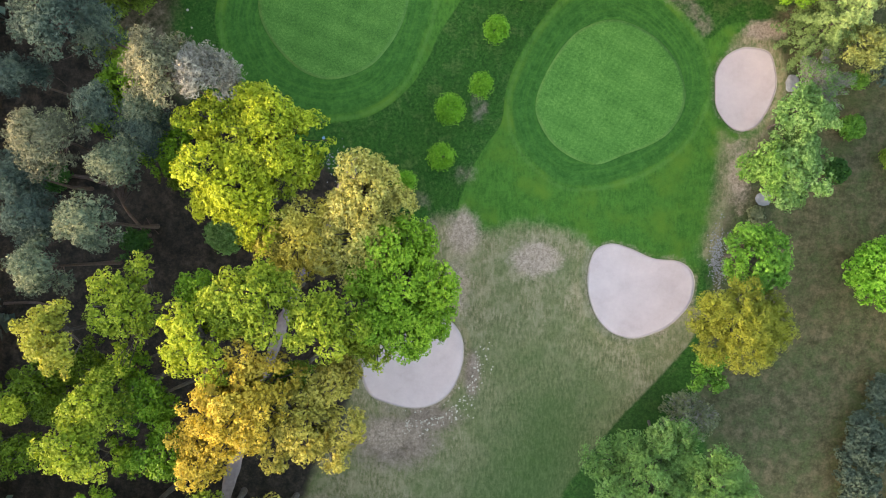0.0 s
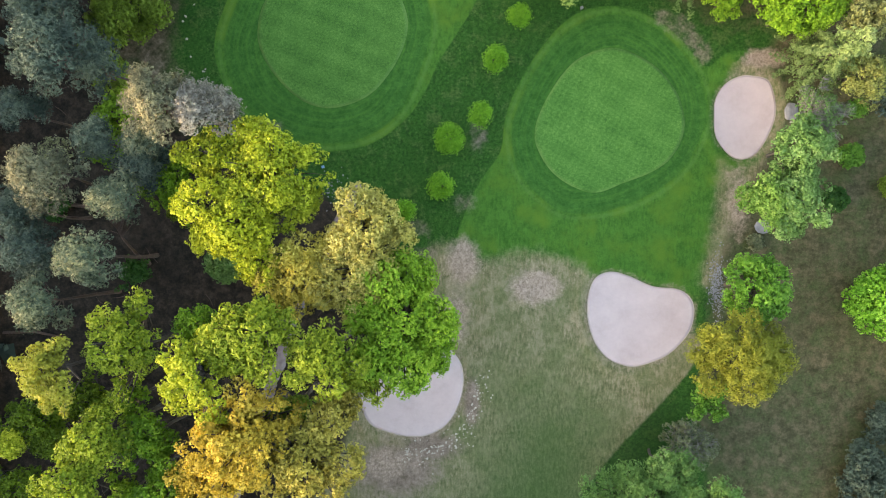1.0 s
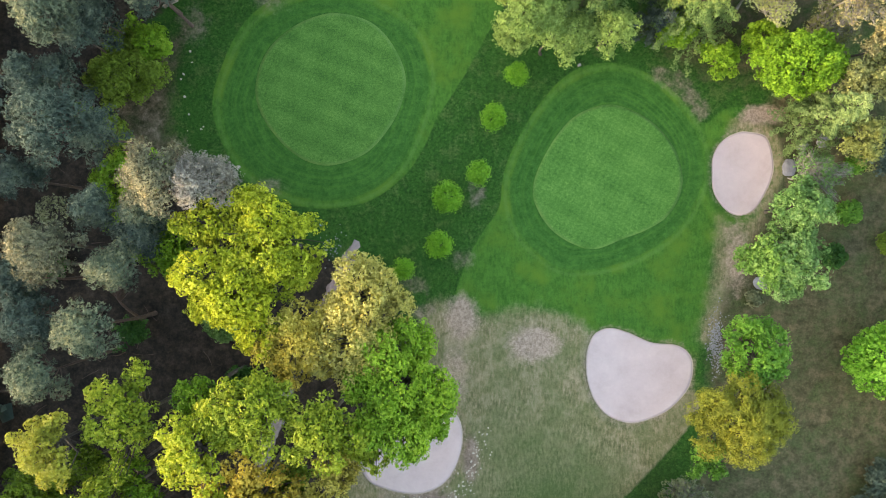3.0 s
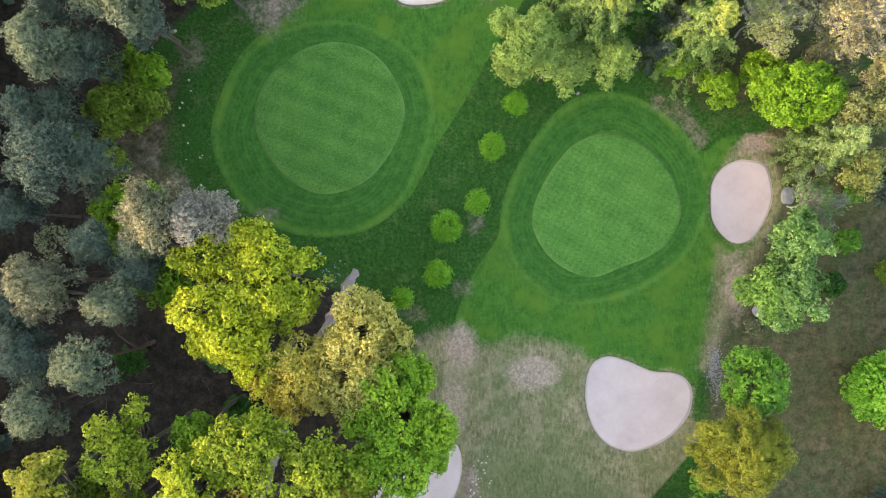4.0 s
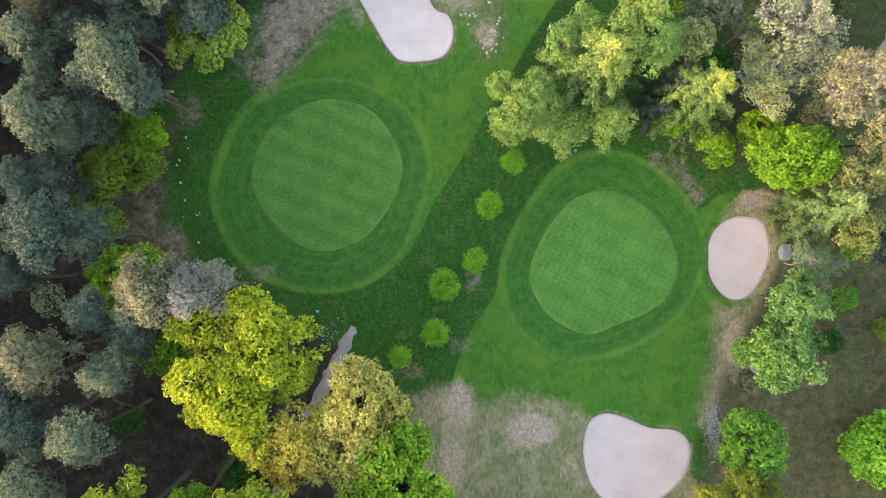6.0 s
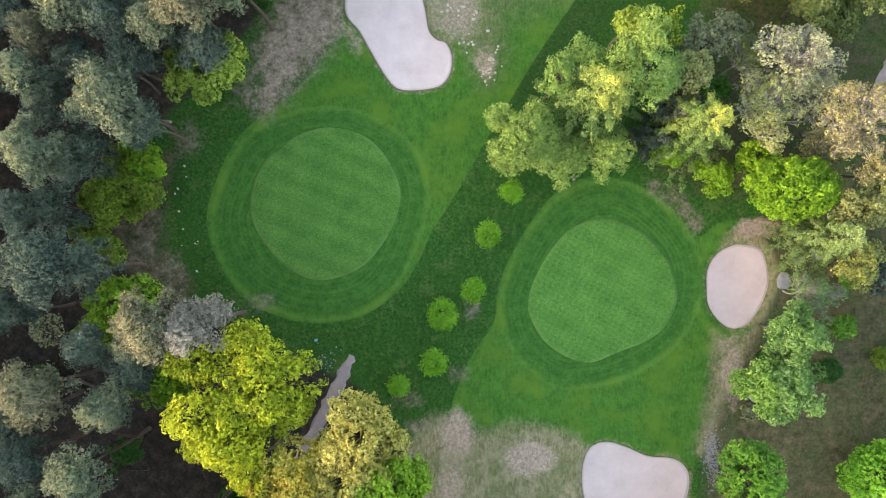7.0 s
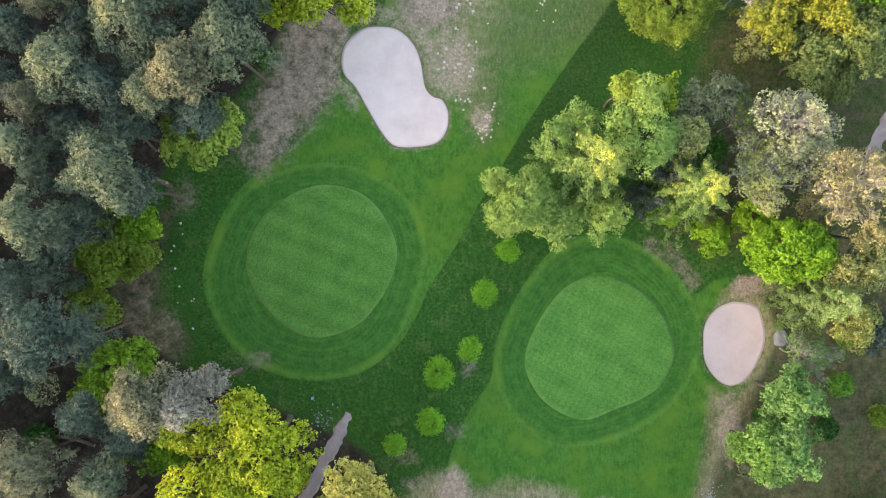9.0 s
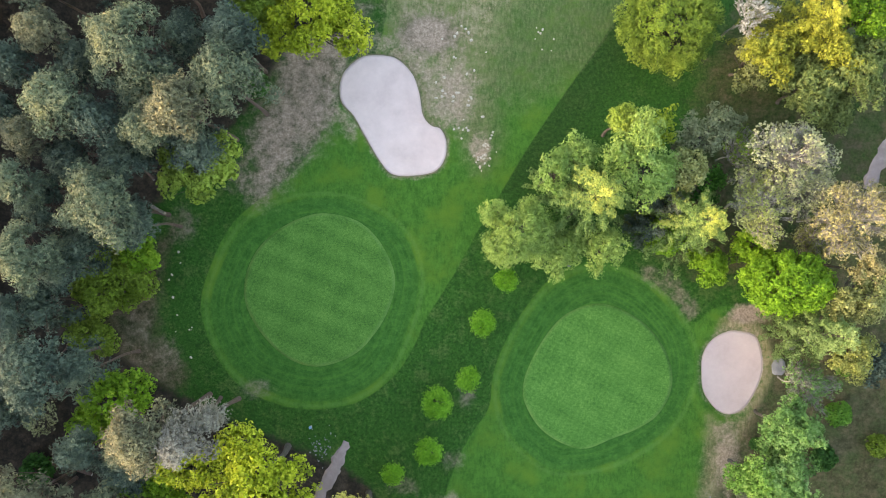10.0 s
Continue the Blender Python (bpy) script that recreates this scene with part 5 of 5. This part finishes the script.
def rubble(name, spots, material, label):
    """Many small stones lying together."""
    rng = np.random.default_rng(5)
    vs, qs, at = [], [], 0
    cube = np.array([(x, y, z) for z in (-1, 1) for y in (-1, 1) for x in (-1, 1)], float)
    faces = np.array([(0, 2, 3, 1), (4, 5, 7, 6), (0, 1, 5, 4), (2, 6, 7, 3), (0, 4, 6, 2), (1, 3, 7, 5)])
    for x, y, s in spots:
        c = cube * s * (0.5 + 0.5 * rng.random(3)) * np.array([1, 1, 0.5]) * (0.75 + 0.5 * rng.random((8, 1)))
        a = rng.random() * 6.3
        c[:, :2] = c[:, :2] @ np.array([[math.cos(a), -math.sin(a)], [math.sin(a), math.cos(a)]])
        vs.append(c + np.array([x, y, float(relief(np.array(x), np.array(y))) + s * 0.2]))
        qs.append(faces + at)
        at += 8
    return tagged(mesh_object(name, np.concatenate(vs), np.concatenate(qs), material), label, "stones", kind="stuff")


tagged(strip("path", [(-13.4, 14.2), (-15.4, 9.7), (-17.6, 5.4), (-20.6, 0.2), (-23.5, -7), (-25.9, -14.0), (-27.2, -18.3), (-28.9, -22.7), (-31.1, -27.9), (-34, -40), (-40, -60)], 1.8, M_PATH, 3), "narrow trodden gravel footpath running under the trees", "path", kind="structure")
tagged(strip("track", [(65.8, 52.4), (68.9, 58.5), (72.5, 66), (80, 82), (90, 100)], 2.2, M_PATH, 4), "pale gravel track beside the grove", "path", kind="structure")

sr = np.random.default_rng(21)
for _ in range(48):
    x, y = 3.8 + sr.normal() * 2.6, 67 + sr.normal() * 6.5
    if inside_by(np.array([x]), np.array([y]), BUNKER_NORTH)[0] < -0.8:
        boulder("stone", x, y, 0.22 + 0.3 * sr.random(), M_STONE, "small pale stone lying in thin dry grass", "stone", "pale stones by the bunker", turn=sr.random() * 3)
for _ in range(22):
    x, y = 7.6 + sr.normal() * 0.9, 58.6 + sr.normal() * 1.5
    boulder("stone", x, y, 0.2 + 0.25 * sr.random(), M_STONE, "small pale stone lying in thin dry grass", "stone", "pale stones by the bunker", turn=sr.random() * 3)
for _ in range(8):
    boulder("stone", 16.5 + sr.normal() * 1.2, 76 + sr.normal() * 1.2, 0.2 + 0.2 * sr.random(), M_STONE, "small pale stone lying in grass", "stone", "pale stones by the bunker", turn=sr.random() * 3)
for _ in range(11):
    u = sr.random()
    boulder("stone", -39.8 + 2.5 * u + sr.normal() * 1.4, 42.5 - 16 * u + sr.normal() * 1.2, 0.16 + 0.26 * sr.random(), M_STONE, "small pale stone at the edge of the wood", "stone", "pale stones by the wood", turn=sr.random() * 3)
edge = [q for q in BUNKER_SOUTH if q[0] > -6 and q[1] < -16]
spots = []
for _ in range(420):
    q = edge[sr.integers(len(edge))] - BUNKER_SOUTH.mean(0)
    q = BUNKER_SOUTH.mean(0) + q * (1 + (0.7 + abs(sr.normal()) * 1.7) / np.linalg.norm(q)) + sr.normal(size=2) * 0.3
    spots.append((q[0], q[1], 0.05 + 0.13 * sr.random() ** 2))
rubble("rubble_edge", spots, M_STONE, "broken pale stones along the bunker edge")
rubble("rubble_patch", [(-17.2 + sr.normal() * 1.1, 13.0 + sr.normal() * 1.4, 0.05 + 0.1 * sr.random()) for _ in range(60)], M_ROCK, "pale rubble at the end of the footpath")
rubble("gravel_patch", [(41.4 + sr.normal() * 0.62, -1.2 + sr.normal() * 2.1, 0.04 + 0.07 * sr.random()) for _ in range(620)], M_ROCK, "patch of loose grey gravel in the soil")

slabs = "grey weathered rock slab lying in the grass"
boulder("rock", 48.0, 7.9, 1.9, M_ROCK, slabs, "rock", "grey rocks by the shrubs", 0.3, 0.1, 1.2)
boulder("rock", 54.2, 28.9, 1.8, M_ROCK, slabs, "rock", "grey rocks by the shrubs", 0.35, 0.4, 1.0)
boulder("rock", 52.2, 25.6, 1.9, M_ROCK, slabs, "rock", "grey rocks by the shrubs", 0.3, 1.5, 1.9)
boulder("rock", 57.6, 29.9, 2.0, M_ROCK, slabs, "rock", "grey rocks by the shrubs", 0.3, 1.2, 1.6)


def marker_box(x, y, lid_mat, label):
    """A low course box on a post, with an overhanging lid."""
    base = tagged(new("marker_box"), label, "marker", "course markers")
    base.location = (x, y, float(relief(np.array(x), np.array(y))))
    base.rotation_euler = (0, 0, 0.4)
    for name, size, z, mat in (("post", (0.12, 0.12, 0.55), 0.24, M_WOODPOST), ("body", (0.34, 0.3, 0.4), 0.7, M_WOODPOST), ("lid", (0.44, 0.38, 0.08), 0.95, lid_mat)):
        bm = bmesh.new()
        bmesh.ops.create_cube(bm, size=1.0, matrix=Matrix.Translation((0, 0, z)) @ Matrix.Diagonal((*size, 1)))
        bmesh.ops.bevel(bm, geom=bm.edges[:], offset=0.02, segments=2, affect="EDGES")
        me = bpy.data.meshes.new(name)
        bm.to_mesh(me)
        bm.free()
        me.materials.append(mat)
        new(name, me).parent = base


marker_box(20.2, 40.8, M_ROCK, "small wooden course box with a pale grey lid")
marker_box(-18.7, 16.6, M_PAINT_BLUE, "small wooden course box with a pale blue lid")


def fallen_log(x, y, length, thick, turn, material, label):
    """A sawn log lying on the litter, slightly bowed, with pale cut ends."""
    v, q = tube([(-length / 2, 0, thick), (0, 0.06 * length, thick * 1.1), (length / 2, 0, thick)], [thick, thick * 0.95, thick * 0.8], 8)
    base = tagged(new("fallen_log"), label, "log", "fallen logs")
    base.location, base.rotation_euler = (x, y, float(relief(np.array(x), np.array(y)))), (0, 0, turn)
    mesh_object("bark", v, q, material, base, True)
    for s, r in ((-1, thick), (1, thick * 0.8)):
        bm = bmesh.new()
        bmesh.ops.create_cone(bm, cap_ends=True, segments=8, radius1=r * 0.97, radius2=r * 0.97, depth=0.04, matrix=Matrix.Translation((s * length / 2, 0, thick)) @ Euler((0, math.pi / 2, 0)).to_matrix().to_4x4())
        me = bpy.data.meshes.new("cut_end")
        bm.to_mesh(me)
        bm.free()
        me.materials.append(M_PALEBARK)
        new("cut_end", me).parent = base


fallen_log(-44.1, 55.3, 4.4, 0.22, -0.69, M_PINEBARK, "brown fallen stem under the pines")
fallen_log(-54.5, 71.0, 8.1, 0.2, -0.79, M_PINEBARK, "long brown fallen stem under the pines")
fallen_log(-62.8, -9.2, 9.5, 0.22, -0.08, M_PINEBARK, "long brown fallen stem on the wood floor")
fallen_log(-55.0, 10.1, 6.6, 0.3, -0.22, M_PINEBARK, "reddish fallen pine stem on the wood floor")


def broken_trunk(base, tip, thick, label):
    """A snapped pale trunk that leans out of the wood, with a sawn end."""
    base, tip = Vector(base), Vector(tip)
    base.z += float(relief(np.array(base.x), np.array(base.y)))
    thing = tagged(new("broken_trunk"), label, "dead tree")
    thing.location = base
    way = tip - base
    v, q = tube([-0.05 * way, 0.35 * way + Vector((0, 0, 0.15)), way], [thick * 1.3, thick, thick * 0.85], 9)
    mesh_object("bark", v, q, M_PALEBARK, thing, True)
    bm = bmesh.new()
    bmesh.ops.create_cone(bm, cap_ends=True, segments=9, radius1=thick * 0.83, radius2=thick * 0.83, depth=0.05, matrix=Matrix.Translation(way) @ way.to_track_quat("Z", "Y").to_matrix().to_4x4())
    me = bpy.data.meshes.new("cut_end")
    bm.to_mesh(me)
    bm.free()
    me.materials.append(M_WOODPOST)
    new("cut_end", me).parent = thing


broken_trunk((-42.8, 49.8, -0.1), (-38.5, 48.5, 5.4), 0.24, "pale broken trunk leaning out of the wood")


def fallen_twigs(label):
    """Thin dead branches strewn over the litter of the wood."""
    rng = np.random.default_rng(33)
    pieces = []
    while len(pieces) < 60:
        x, y = -62 + 50 * rng.random(), -36 + 112 * rng.random()
        if inside_by(np.array([x]), np.array([y]), WOOD)[0] < 2:
            continue
        a, ln = rng.random() * 6.3, 0.8 + 2.4 * rng.random()
        z = float(relief(np.array(x), np.array(y))) + 0.04
        d = np.array([math.cos(a), math.sin(a), 0]) * ln
        p = np.array([x, y, z])
        pieces.append(tube([p, p + d * 0.5 + np.append(rng.normal(size=2) * 0.15, 0.04), p + d], [0.05, 0.04, 0.02], 4))
    tagged(mesh_object("fallen_twigs", *joined(pieces), M_PINEBARK), label, "twigs", kind="stuff")


fallen_twigs("dead grey twigs strewn over the wood floor")
